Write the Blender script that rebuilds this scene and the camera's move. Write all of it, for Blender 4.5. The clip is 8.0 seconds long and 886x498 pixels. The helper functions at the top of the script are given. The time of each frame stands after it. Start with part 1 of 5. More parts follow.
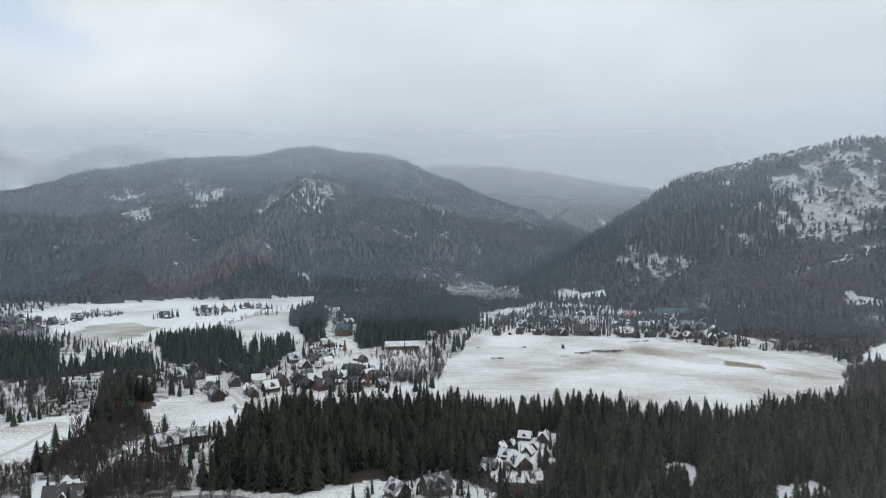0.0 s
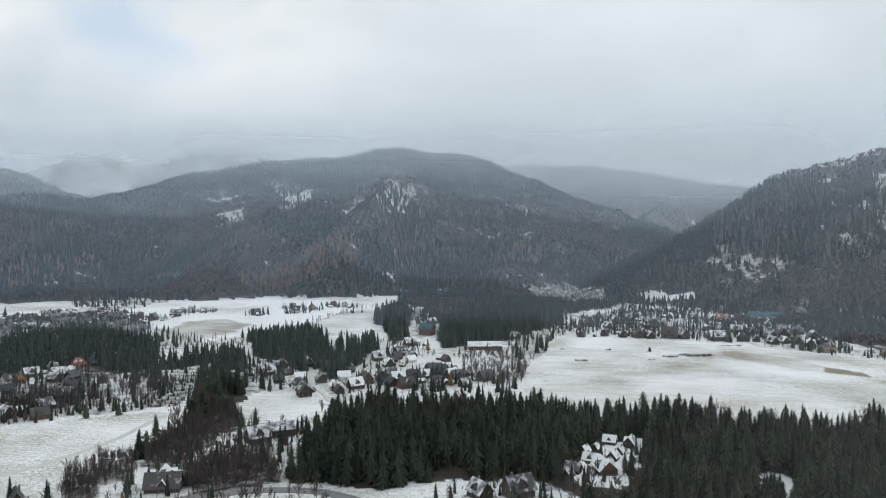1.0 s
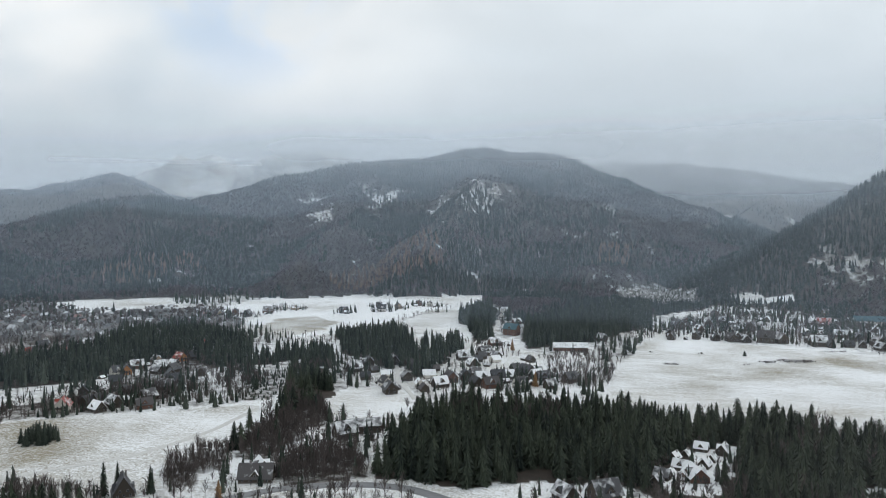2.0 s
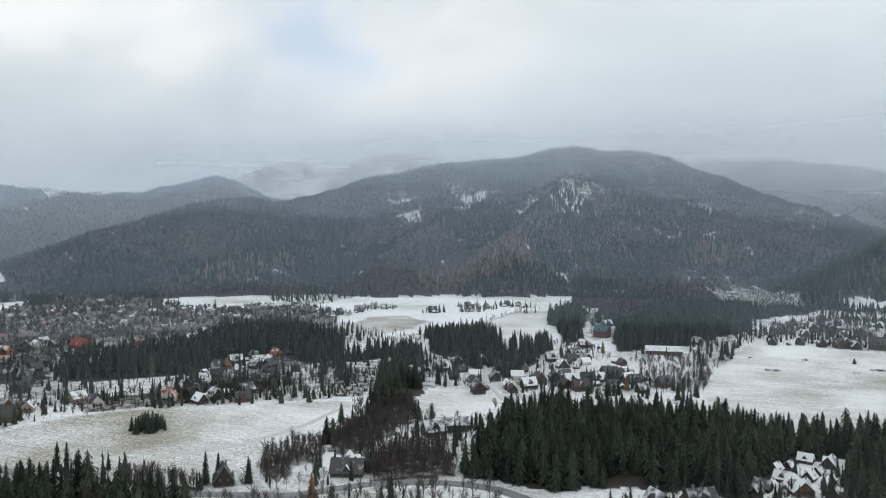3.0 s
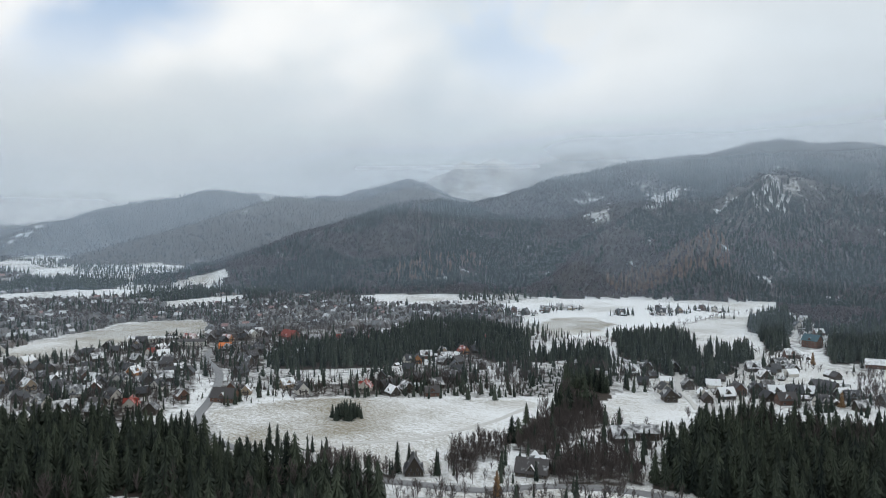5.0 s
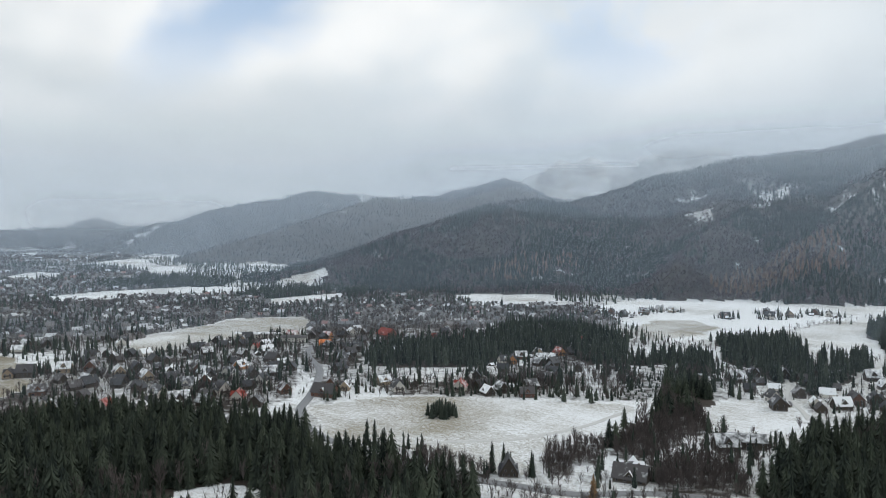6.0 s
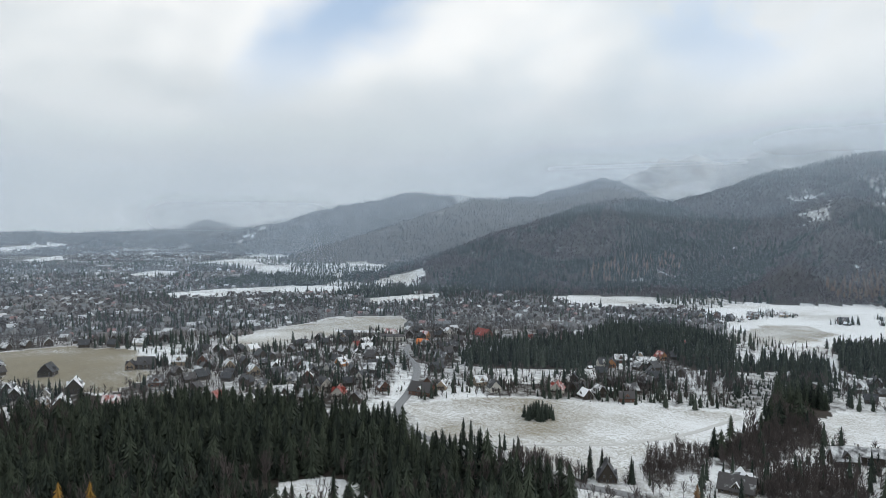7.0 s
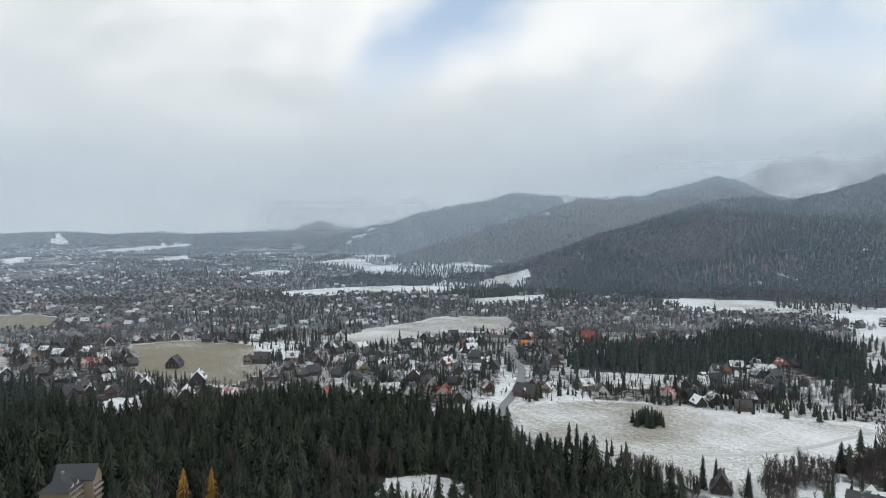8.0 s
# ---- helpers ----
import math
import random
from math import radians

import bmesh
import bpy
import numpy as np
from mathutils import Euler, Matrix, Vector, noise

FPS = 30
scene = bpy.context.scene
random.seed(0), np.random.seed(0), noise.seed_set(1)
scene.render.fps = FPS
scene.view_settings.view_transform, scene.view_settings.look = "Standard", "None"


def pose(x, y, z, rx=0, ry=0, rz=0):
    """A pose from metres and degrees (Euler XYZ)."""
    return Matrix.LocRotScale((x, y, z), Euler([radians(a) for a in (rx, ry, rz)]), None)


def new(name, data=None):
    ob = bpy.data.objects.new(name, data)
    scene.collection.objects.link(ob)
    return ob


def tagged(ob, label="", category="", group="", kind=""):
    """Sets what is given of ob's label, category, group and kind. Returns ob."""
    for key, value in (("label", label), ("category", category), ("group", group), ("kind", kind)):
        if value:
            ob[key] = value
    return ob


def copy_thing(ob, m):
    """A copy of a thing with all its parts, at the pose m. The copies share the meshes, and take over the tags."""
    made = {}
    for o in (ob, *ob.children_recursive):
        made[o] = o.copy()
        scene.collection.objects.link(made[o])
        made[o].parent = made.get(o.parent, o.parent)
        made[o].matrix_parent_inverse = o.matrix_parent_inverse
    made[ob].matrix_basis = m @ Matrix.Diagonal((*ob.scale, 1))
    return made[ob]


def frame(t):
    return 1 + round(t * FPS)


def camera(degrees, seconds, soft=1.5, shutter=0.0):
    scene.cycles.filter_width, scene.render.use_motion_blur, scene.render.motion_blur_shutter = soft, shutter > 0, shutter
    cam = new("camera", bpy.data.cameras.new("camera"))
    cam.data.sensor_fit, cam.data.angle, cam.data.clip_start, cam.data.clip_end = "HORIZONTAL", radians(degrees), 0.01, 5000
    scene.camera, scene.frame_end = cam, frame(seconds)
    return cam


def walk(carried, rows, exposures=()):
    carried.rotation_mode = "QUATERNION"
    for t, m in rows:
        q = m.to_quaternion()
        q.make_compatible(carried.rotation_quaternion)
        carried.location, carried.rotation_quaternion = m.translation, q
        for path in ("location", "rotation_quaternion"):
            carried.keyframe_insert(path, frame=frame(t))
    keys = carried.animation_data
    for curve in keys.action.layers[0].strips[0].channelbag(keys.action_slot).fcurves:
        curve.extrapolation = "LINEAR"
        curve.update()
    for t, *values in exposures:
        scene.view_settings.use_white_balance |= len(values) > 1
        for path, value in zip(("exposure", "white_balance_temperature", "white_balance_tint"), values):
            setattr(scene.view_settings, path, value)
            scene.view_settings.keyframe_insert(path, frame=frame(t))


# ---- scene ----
cam = camera(63.2, 8.0, 0.5)
PATH = [
    # seconds, x, y, z, rx, ry, rz
    (0.0, 0, 0, 145, 88.93, 0, 0.0),
    (0.5, 0, 0, 145, 88.93, 0, 3.25),
    (1.0, 0, 0, 145, 88.94, 0, 6.58),
    (1.5, 0, 0, 145, 88.93, 0, 9.9),
    (3.0, 0, 0, 145, 88.94, 0, 20.34),
    (3.5, 0, 0, 145, 88.95, 0, 23.88),
    (4.0, 0, 0, 145, 88.94, 0, 27.52),
    (4.5, 0, 0, 145, 88.96, 0, 31.28),
    (6.0, 0, 0, 145, 88.97, 0, 42.61),
    (6.5, 0, 0, 145, 88.99, 0, 46.42),
    (7.0, 0, 0, 145, 89.02, 0, 50.29),
    (7.5, 0, 0, 145, 89.05, 0, 54.37),
    (8.0, 0, 0, 145, 89.08, 0, 58.63),
]
walk(cam, [(t, pose(*p)) for t, *p in PATH], [(0.0, 0.17, 6400, 9.0), (8.0, 0.17, 6400, 9.0)])

# ---- light: bright broken overcast, weak veiled sun behind the cloud ----
SUN_ELEVATION, SUN_AZIMUTH = 34.0, -38.0   # degrees; azimuth turned left from +y
world = bpy.data.worlds.new("overcast_sky")
scene.world = world
world.use_nodes = True
wn, wl = world.node_tree.nodes, world.node_tree.links
wn.clear()


def wnode(kind, **values):
    n = wn.new(kind)
    for k, v in values.items():
        if k in n.inputs:
            n.inputs[k].default_value = v
    return n


sky = wn.new("ShaderNodeTexSky")
sky.sky_type, sky.sun_disc = "NISHITA", False
sky.sun_elevation, sky.sun_rotation = radians(SUN_ELEVATION), radians(-SUN_AZIMUTH)
way = wn.new("ShaderNodeTexCoord")
stretch = wn.new("ShaderNodeMapping")
stretch.inputs["Scale"].default_value = (1.0, 1.0, 2.0)
wl.new(way.outputs["Generated"], stretch.inputs["Vector"])
split = wn.new("ShaderNodeSeparateXYZ")
wl.new(way.outputs["Generated"], split.inputs[0])


def sky_noise(scale, detail, rough, distortion):
    t = wnode("ShaderNodeTexNoise", Scale=scale, Detail=detail, Roughness=rough, Distortion=distortion)
    wl.new(stretch.outputs["Vector"], t.inputs["Vector"])
    return t.outputs["Fac"]


def sky_math(op, a, b, clamp=True):
    m = wn.new("ShaderNodeMath")
    m.operation, m.use_clamp = op, clamp
    for k, v in enumerate((a, b)):
        if isinstance(v, bpy.types.NodeSocket):
            wl.new(v, m.inputs[k])
        else:
            m.inputs[k].default_value = v
    return m.outputs[0]


def sky_range(v, lo, hi, to_lo=0.0, to_hi=1.0):
    m = wn.new("ShaderNodeMapRange")
    m.interpolation_type = "SMOOTHSTEP"
    wl.new(v, m.inputs["Value"])
    for k, u in zip(("From Min", "From Max", "To Min", "To Max"), (lo, hi, to_lo, to_hi)):
        m.inputs[k].default_value = u
    return m.outputs[0]


def sky_mix(fac, a, b):
    m = wn.new("ShaderNodeMix")
    m.data_type = "RGBA"
    for k, v in ((0, fac), (6, a), (7, b)):
        if isinstance(v, bpy.types.NodeSocket):
            wl.new(v, m.inputs[k])
        else:
            m.inputs[k].default_value = v if k == 0 else (*v, 1)
    return m.outputs[2]


def sky_along(direction, lo, hi):
    """1 towards a direction of the sky, falling to 0 away from it."""
    d = wn.new("ShaderNodeVectorMath")
    d.operation = "DOT_PRODUCT"
    wl.new(way.outputs["Generated"], d.inputs[0])
    d.inputs[1].default_value = Vector(direction).normalized()
    return sky_range(d.outputs["Value"], lo, hi)


def heaven(azimuth, height):
    a, h = radians(azimuth), radians(height)
    return Vector((-math.sin(a) * math.cos(h), math.cos(a) * math.cos(h), math.sin(h)))


height = split.outputs["Z"]
puff = sky_noise(3.6, 8.0, 0.55, 0.5)
belly = sky_noise(2.1, 6.0, 0.5, 0.3)
layer = sky_mix(sky_range(height, 0.10, 0.30), (0.530, 0.590, 0.645), (0.690, 0.745, 0.785))       # veil of falling snow under the cloud
west = sky_along(heaven(75, 4), 0.80, 1.0)
layer = sky_mix(sky_math("MULTIPLY", west, 0.8), layer, (0.635, 0.665, 0.675))
lit = sky_math("MULTIPLY", sky_range(belly, 0.38, 0.58), sky_range(height, 0.10, 0.24))
lit = sky_math("MULTIPLY", lit, sky_math("ADD", sky_along(heaven(58, 18), 0.62, 0.98), 0.10))
layer = sky_mix(lit, layer, (0.90, 0.90, 0.89))
dusk = sky_math("MULTIPLY", sky_range(puff, 0.42, 0.66), 0.34)
layer = sky_mix(dusk, layer, (0.50, 0.545, 0.58))
# the tear in the cloud: a slanting band of blue, and a smaller hole beside it
plane = heaven(56.0, 19).cross(heaven(67.5, 8)).normalized()
off = wn.new("ShaderNodeVectorMath")
off.operation = "DOT_PRODUCT"
wl.new(way.outputs["Generated"], off.inputs[0])
off.inputs[1].default_value = plane
ragged = sky_math("ADD", sky_math("ABSOLUTE", off.outputs["Value"], 0.0, False), sky_math("MULTIPLY", sky_math("SUBTRACT", puff, 0.5, False), 0.22, False), False)
band = sky_math("MULTIPLY", sky_range(ragged, 0.075, 0.0), sky_range(height, 0.13, 0.30))
band = sky_math("MULTIPLY", band, sky_along(heaven(56, 20), 0.93, 0.985))
hole = sky_math("MULTIPLY", sky_along(heaven(28.5, 17.5), 0.991, 0.9985), sky_range(puff, 0.60, 0.44))
gap = sky_math("MULTIPLY", sky_math("MAXIMUM", band, sky_math("MULTIPLY", hole, 0.6)), 0.92)
blue = wn.new("ShaderNodeMix")
blue.data_type, blue.blend_type = "RGBA", "MULTIPLY"
blue.inputs[0].default_value = 1.0
blue.inputs[7].default_value = (0.10, 0.10, 0.10, 1)
wl.new(sky.outputs["Color"], blue.inputs[6])
opened = sky_mix(0.6, blue.outputs[2], (0.52, 0.67, 0.88))
mixed = sky_mix(gap, layer, opened)
back = wnode("ShaderNodeBackground", Strength=1.0)
wl.new(mixed, back.inputs["Color"])
wl.new(back.outputs[0], wn.new("ShaderNodeOutputWorld").inputs["Surface"])

sun = new("sun", bpy.data.lights.new("sun", "SUN"))
sun.data.energy, sun.data.angle, sun.data.color = 0.6, radians(14), (1.0, 0.95, 0.88)
sun.matrix_world = pose(0, 0, 900, 90 - SUN_ELEVATION, 0, 180 + SUN_AZIMUTH)
# ---- the plan, in metres ----
MAIN_RIDGE = [(-1669, 1356, 64, 350), (-1652, 1528, 121, 480), (-1628, 1695, 174, 600), (-1587, 1867, 226, 720), (-1530, 1977, 259, 800), (-1481, 2076, 268, 820), (-1426, 2174, 253, 860), (-1363, 2308, 274, 930), (-1300, 2412, 319, 980), (-1222, 2497, 361, 1020), (-1133, 2561, 381, 1060), (-965, 2629, 417, 1080), (-862, 2685, 431, 1120), (-731, 2755, 439, 1150), (-620, 2813, 472, 1200), (-506, 2855, 493, 1230), (-388, 2854, 466, 1220), (-219, 2812, 452, 1120), (0, 2750, 358, 960), (137, 2646, 281, 780), (231, 2540, 233, 640), (328, 2377, 169, 480), (376, 2168, 92, 300)]   # x, y, crest, reach
SPUR = [(-415, 2313, 334, 380), (-446, 2154, 278, 330), (-483, 1961, 201, 300), (-482, 1786, 127, 200)]   # x, y, crest, reach
HUMP = [(-570, 2330, 280, 300), (-480, 2320, 322, 330), (-410, 2313, 338, 360), (-330, 2330, 318, 330), (-245, 2350, 282, 300)]   # x, y, crest, reach
SPUR_WEST = [(-755, 2120, 223, 330), (-773, 1845, 156, 300), (-750, 1636, 82, 160)]   # x, y, crest, reach
EAST_RIDGE = [(332, 1718, 60, 150), (433, 1747, 160, 330), (510, 1778, 225, 400), (583, 1787, 278, 430), (664, 1780, 301, 470), (782, 1764, 328, 560), (852, 1765, 346, 620), (926, 1750, 360, 680), (993, 1736, 375, 740), (1072, 1747, 373, 780), (1369, 1722, 403, 1000), (1911, 1612, 430, 1300)]   # x, y, crest, reach
BACK_RIDGE = [(-449, 3975, 496, 1200), (0, 3900, 529, 1150), (348, 3834, 513, 1100), (519, 3764, 477, 1050), (663, 3742, 457, 1050), (793, 3665, 416, 1000), (1046, 3549, 374, 950), (1424, 3523, 455, 1000)]   # x, y, crest, reach
VALLEY_SPUR = [(689, 3432, 339, 500), (526, 3106, 246, 420), (397, 2873, 170, 250)]   # x, y, crest, reach
ROCK_RIDGE = [(-2681, 1455, 84, 300), (-2670, 1763, 160, 450), (-2650, 1966, 215, 560), (-2634, 2150, 270, 650), (-2600, 2331, 330, 750), (-2446, 2575, 346, 800), (-2350, 2728, 388, 850), (-2260, 2800, 420, 850), (-2205, 2845, 442, 850), (-2160, 2894, 425, 850), (-2113, 2966, 348, 800), (-1967, 3134, 327, 800)]   # x, y, crest, reach
FAR_RIDGE = [(-3724, 1459, 125, 250), (-3718, 1660, 188, 500), (-3569, 1829, 236, 600), (-3480, 2080, 312, 750), (-3465, 2379, 362, 800), (-3376, 2582, 415, 850), (-3297, 2684, 400, 850), (-3212, 2857, 392, 850), (-3106, 3046, 380, 850)]   # x, y, crest, reach
FAR_HUMP = [(-4258, 1109, 165, 380), (-4260, 1451, 191, 420), (-4230, 1676, 248, 430), (-4172, 1938, 204, 430)]   # x, y, crest, reach
CLOUD_PEAK = [(-2862, 3473, 399, 700), (-2642, 3705, 529, 800), (-2537, 3837, 627, 850), (-2462, 3886, 599, 850), (-2380, 3960, 658, 850), (-2233, 4067, 588, 850), (-2110, 4144, 646, 850), (-1729, 4349, 708, 850)]   # x, y, crest, reach
SKYLINE_HILLS = [(-4660, -1149, 183, 500), (-4791, -530, 195, 500), (-4830, -20, 167, 400), (-4829, 120, 177, 400), (-4819, 324, 181, 400), (-4800, 536, 168, 380), (-4764, 855, 183, 400), (-4731, 1019, 173, 380), (-4666, 1324, 196, 400), (-4567, 1632, 197, 400)]   # x, y, crest, reach
RIDGES = [MAIN_RIDGE, SPUR, HUMP, SPUR_WEST, EAST_RIDGE, BACK_RIDGE, VALLEY_SPUR, ROCK_RIDGE, FAR_RIDGE, FAR_HUMP, CLOUD_PEAK, SKYLINE_HILLS]
SNOW_HILL = [(-3, 642), (5, 777), (37, 1010), (85, 1119), (173, 1020), (266, 978), (367, 922), (437, 858), (451, 786), (384, 676), (337, 606), (231, 567), (191, 582), (52, 574), (8, 600)]
FIELD_BARE = [(-492, 374), (-476, 427), (-424, 482), (-380, 500), (-345, 420), (-370, 345), (-394, 319), (-436, 338)]
ROADSIDE_FIELD = [(-492, 374), (-476, 427), (-424, 482), (-304, 565), (-285, 552), (-262, 444), (-284, 420), (-255, 363), (-263, 339), (-297, 338), (-344, 347), (-394, 319), (-436, 338)]
WEST_FIELD = [(-951, 415), (-1026, 476), (-1114, 679), (-1050, 785), (-877, 656), (-892, 559), (-883, 461), (-874, 397)]
BACK_MEADOW = [(-756, 1275), (-778, 1468), (-763, 1580), (-490, 1623), (-404, 1637), (-366, 1762), (-308, 1746), (-278, 1541), (-338, 1369), (-365, 1209), (-365, 1067), (-392, 987), (-435, 946), (-536, 1026)]
MEADOW_STRIP = [(-342, 1147), (-342, 1265), (-278, 1339), (-250, 1170), (-218, 1101), (-197, 976), (-234, 977), (-302, 1056)]
CENTRE_FIELD = [(-248, 589), (-247, 635), (-200, 660), (-177, 639), (-166, 580), (-176, 552), (-207, 541), (-232, 557)]
CENTRE_FIELD_BACK = [(-143, 809), (-66, 889), (-33, 947), (-10, 918), (-9, 792), (-37, 734), (-109, 754)]
BROWN_FIELD = [(-1050, 141), (-1041, 223), (-965, 281), (-872, 276), (-759, 238), (-702, 185), (-761, 141), (-843, 120)]
TAN_FIELD = [(-1520, -58), (-1505, 45), (-1438, 82), (-1312, 63), (-1296, -7), (-1304, -50)]
CLEARING_ROAD = [(-387, 198), (-378, 221), (-353, 233), (-317, 217), (-322, 168), (-351, 163)]
CLEARING_WEST = [(-700, 60), (-700, 112), (-645, 108), (-590, 88), (-590, 62), (-640, 58)]
LOW_FIELD = [(-146, 397), (-114, 407), (-72, 405), (-41, 415), (-1, 429), (8, 408), (30, 395), (26, 338), (-130, 339)]
CHALET_YARD = [(21, 426), (27, 452), (45, 487), (69, 524), (86, 530), (80, 482), (55, 419), (38, 415)]
BROWN_PATCH = [(-550, 1040), (-566, 1156), (-521, 1203), (-448, 1129), (-435, 1005), (-459, 921)]
FURROW = [(326, 836), (355, 811), (353, 782), (323, 795)]
HILL_BAND = [(245, 987), (318, 867), (387, 772), (405, 712), (363, 748), (292, 813), (243, 892)]
GLADE = [(130, 450), (160, 458), (154, 425), (146, 385), (132, 380), (126, 410)]
GLADE_EAST = [(189, 412), (222, 420), (222, 404), (204, 355), (172, 360)]
FAR_PLAIN = [(-3378, -537), (-4886, -776), (-4913, 581), (-4606, 1805), (-3259, 1514), (-2609, 1022), (-3094, 1002)]
FAR_FIELD_A = [(-1671, 1106), (-1666, 1167), (-1660, 1221), (-1613, 1264), (-1573, 1247), (-1573, 1207), (-1633, 1167)]
FAR_FIELD_B = [(-2315, 1097), (-2472, 1207), (-2507, 1310), (-2325, 1238), (-2197, 1127), (-2212, 1070)]
FAR_FIELD_C = [(-2295, 650), (-2432, 787), (-2356, 841), (-2181, 760), (-2173, 650)]
FAR_FIELD_D = [(-1700, 564), (-1740, 682), (-1747, 913), (-1670, 1018), (-1568, 949), (-1592, 680), (-1599, 544)]
FAR_FIELD_E = [(-1384, 914), (-1397, 1037), (-1396, 1141), (-1282, 1081), (-1255, 962), (-1285, 863)]
FAR_FIELD_F = [(-1311, 1406), (-1330, 1511), (-1169, 1512), (-1129, 1645), (-888, 1326), (-875, 1181), (-943, 1151), (-1070, 1216)]
FAR_FIELD_G = [(-4698, 234), (-4781, 256), (-4774, 279), (-4669, 319)]
FAR_FIELD_H = [(-3222, -14), (-3491, 65), (-3385, 123), (-3033, 21)]
FAR_FIELD_I = [(-3778, 324), (-4183, 494), (-4680, 873), (-4832, 1058), (-4405, 948), (-3739, 491)]
EAST_CLEARING = [(680, 1225), (697, 1205), (721, 1170), (736, 1146), (696, 1171), (676, 1200)]
EAST_CORNER = [(494, 847), (585, 947), (665, 1010), (544, 827), (471, 791)]
VILLAGE_BACK_FIELD = [(215, 1575), (344, 1528), (345, 1503), (258, 1520)]
CUT_HUMP = [(-604, 2270), (-535, 2401), (-462, 2575), (-378, 2485), (-336, 2395), (-326, 2260), (-427, 2062)]
CUT_GULLY = [(-948, 2499), (-864, 2511), (-751, 2493), (-690, 2321), (-779, 2235), (-840, 2299)]
CUT_WEST = [(-1108, 2380), (-1083, 2493), (-974, 2370), (-860, 2131), (-910, 2074)]
CUT_EAST_LOW = [(389, 1647), (447, 1647), (500, 1569), (499, 1484), (450, 1522), (406, 1587)]
CUT_EAST_HIGH = [(731, 1678), (833, 1726), (936, 1717), (1011, 1646), (866, 1408), (749, 1433), (726, 1552)]
CUT_EAST_MID = [(605, 1522), (682, 1591), (726, 1552), (682, 1469)]
CUT_EAST_SLOPE = [(590, 1740), (780, 1740), (990, 1610), (820, 1330), (664, 1290), (640, 1500), (570, 1560)]
CUT_PASS = [(385, 2378), (453, 2674), (580, 3005), (499, 2635)]
CUT_SKI = [(-3404, 1424), (-3589, 1534), (-3631, 1774), (-3605, 1771), (-3500, 1528)]
LARCH_A = [(-612, 1839), (-569, 1887), (-444, 1859), (-418, 1751), (-459, 1700), (-474, 1658), (-676, 1610), (-698, 1663)]
LARCH_B = [(-52, 1958), (-23, 2094), (43, 2106), (33, 2022)]
LARCH_C = [(-1204, 1461), (-1208, 1561), (-1145, 1807), (-1066, 1743), (-1103, 1520)]
SPRUCE_NEAR = [(-136, 397), (-143, 465), (-146, 539), (-118, 567), (-85, 585), (-38, 581), (7, 567), (97, 568), (182, 556), (222, 545), (327, 580), (404, 599), (214, 315), (24, 317), (30, 398), (-1, 432), (-47, 417), (-79, 409)]
SPRUCE_WEST = [(-620, -31), (-648, 19), (-647, 75), (-613, 159), (-578, 226), (-521, 272), (-478, 300), (-429, 308), (-360, 294), (-306, 301), (-275, 313), (-243, 297), (-255, 190), (-327, -17)]
BELT_A = [(-248, 435), (-264, 468), (-270, 502), (-268, 520), (-268, 543), (-293, 615), (-342, 721), (-341, 764), (-293, 707), (-244, 603), (-235, 558), (-252, 558), (-252, 521), (-246, 484), (-239, 444)]
BELT_B = [(-355, 895), (-383, 965), (-332, 1037), (-272, 971), (-226, 812), (-228, 752), (-271, 786), (-322, 831)]
BELT_C = [(-600, 535), (-690, 619), (-661, 688), (-630, 764), (-702, 906), (-629, 993), (-464, 878), (-398, 740), (-423, 705), (-489, 759), (-505, 719), (-525, 678), (-506, 613), (-553, 575)]
BELT_D = [(-236, 1097), (-266, 1259), (-254, 1506), (-221, 1365), (-170, 1009), (-173, 932), (-223, 1091)]
BELT_E = [(-107, 915), (-138, 1171), (-84, 1323), (10, 1464), (79, 1525), (56, 1193), (8, 1074), (-32, 989), (-66, 949)]
BELT_F = [(-197, 705), (-227, 834), (-214, 887), (-210, 995), (-185, 905), (-190, 815), (-178, 716)]
BELT_G = [(-473, 507), (-450, 581), (-418, 637), (-394, 732), (-333, 655), (-315, 573), (-376, 535), (-412, 500)]
BELT_H = [(-396, 410), (-410, 425), (-407, 436), (-391, 439), (-375, 425), (-382, 415)]
BELT_I = [(-1471, 889), (-1475, 1148), (-1364, 1261), (-1278, 1068), (-1330, 951)]
BELT_J = [(-394, 732), (-414, 786), (-398, 797), (-358, 829), (-307, 775), (-300, 733), (-356, 774), (-380, 732)]
BELT_K = [(-1844, 722), (-2019, 938), (-1839, 1121), (-1728, 1009), (-1698, 789)]
SCRUB_A = [(-236, 428), (-255, 473), (-262, 516), (-260, 564), (-241, 576), (-212, 526), (-226, 500), (-217, 462), (-207, 423), (-219, 424)]
SCRUB_B = [(-250, 356), (-265, 379), (-278, 406), (-275, 433), (-251, 441), (-235, 419), (-235, 398), (-247, 390), (-237, 365)]
SCRUB_C = [(-330, 323), (-322, 344), (-298, 345), (-275, 333), (-284, 313), (-311, 309)]
SCRUB_D = [(-187, 372), (-210, 428), (-182, 460), (-163, 458), (-143, 405), (-161, 388)]
SCRUB_E = [(-212, 434), (-225, 474), (-228, 506), (-192, 495), (-182, 460), (-196, 445)]
SCRUB_F = [(363, 653), (391, 703), (456, 776), (489, 791), (521, 792), (414, 629), (369, 618)]
SCRUB_G = [(-71, 750), (-80, 842), (-8, 924), (6, 828), (-6, 678), (-30, 674), (-52, 694)]
PLANTATION = [(-324, 575), (-349, 636), (-363, 700), (-343, 730), (-305, 665), (-293, 605), (-295, 580)]
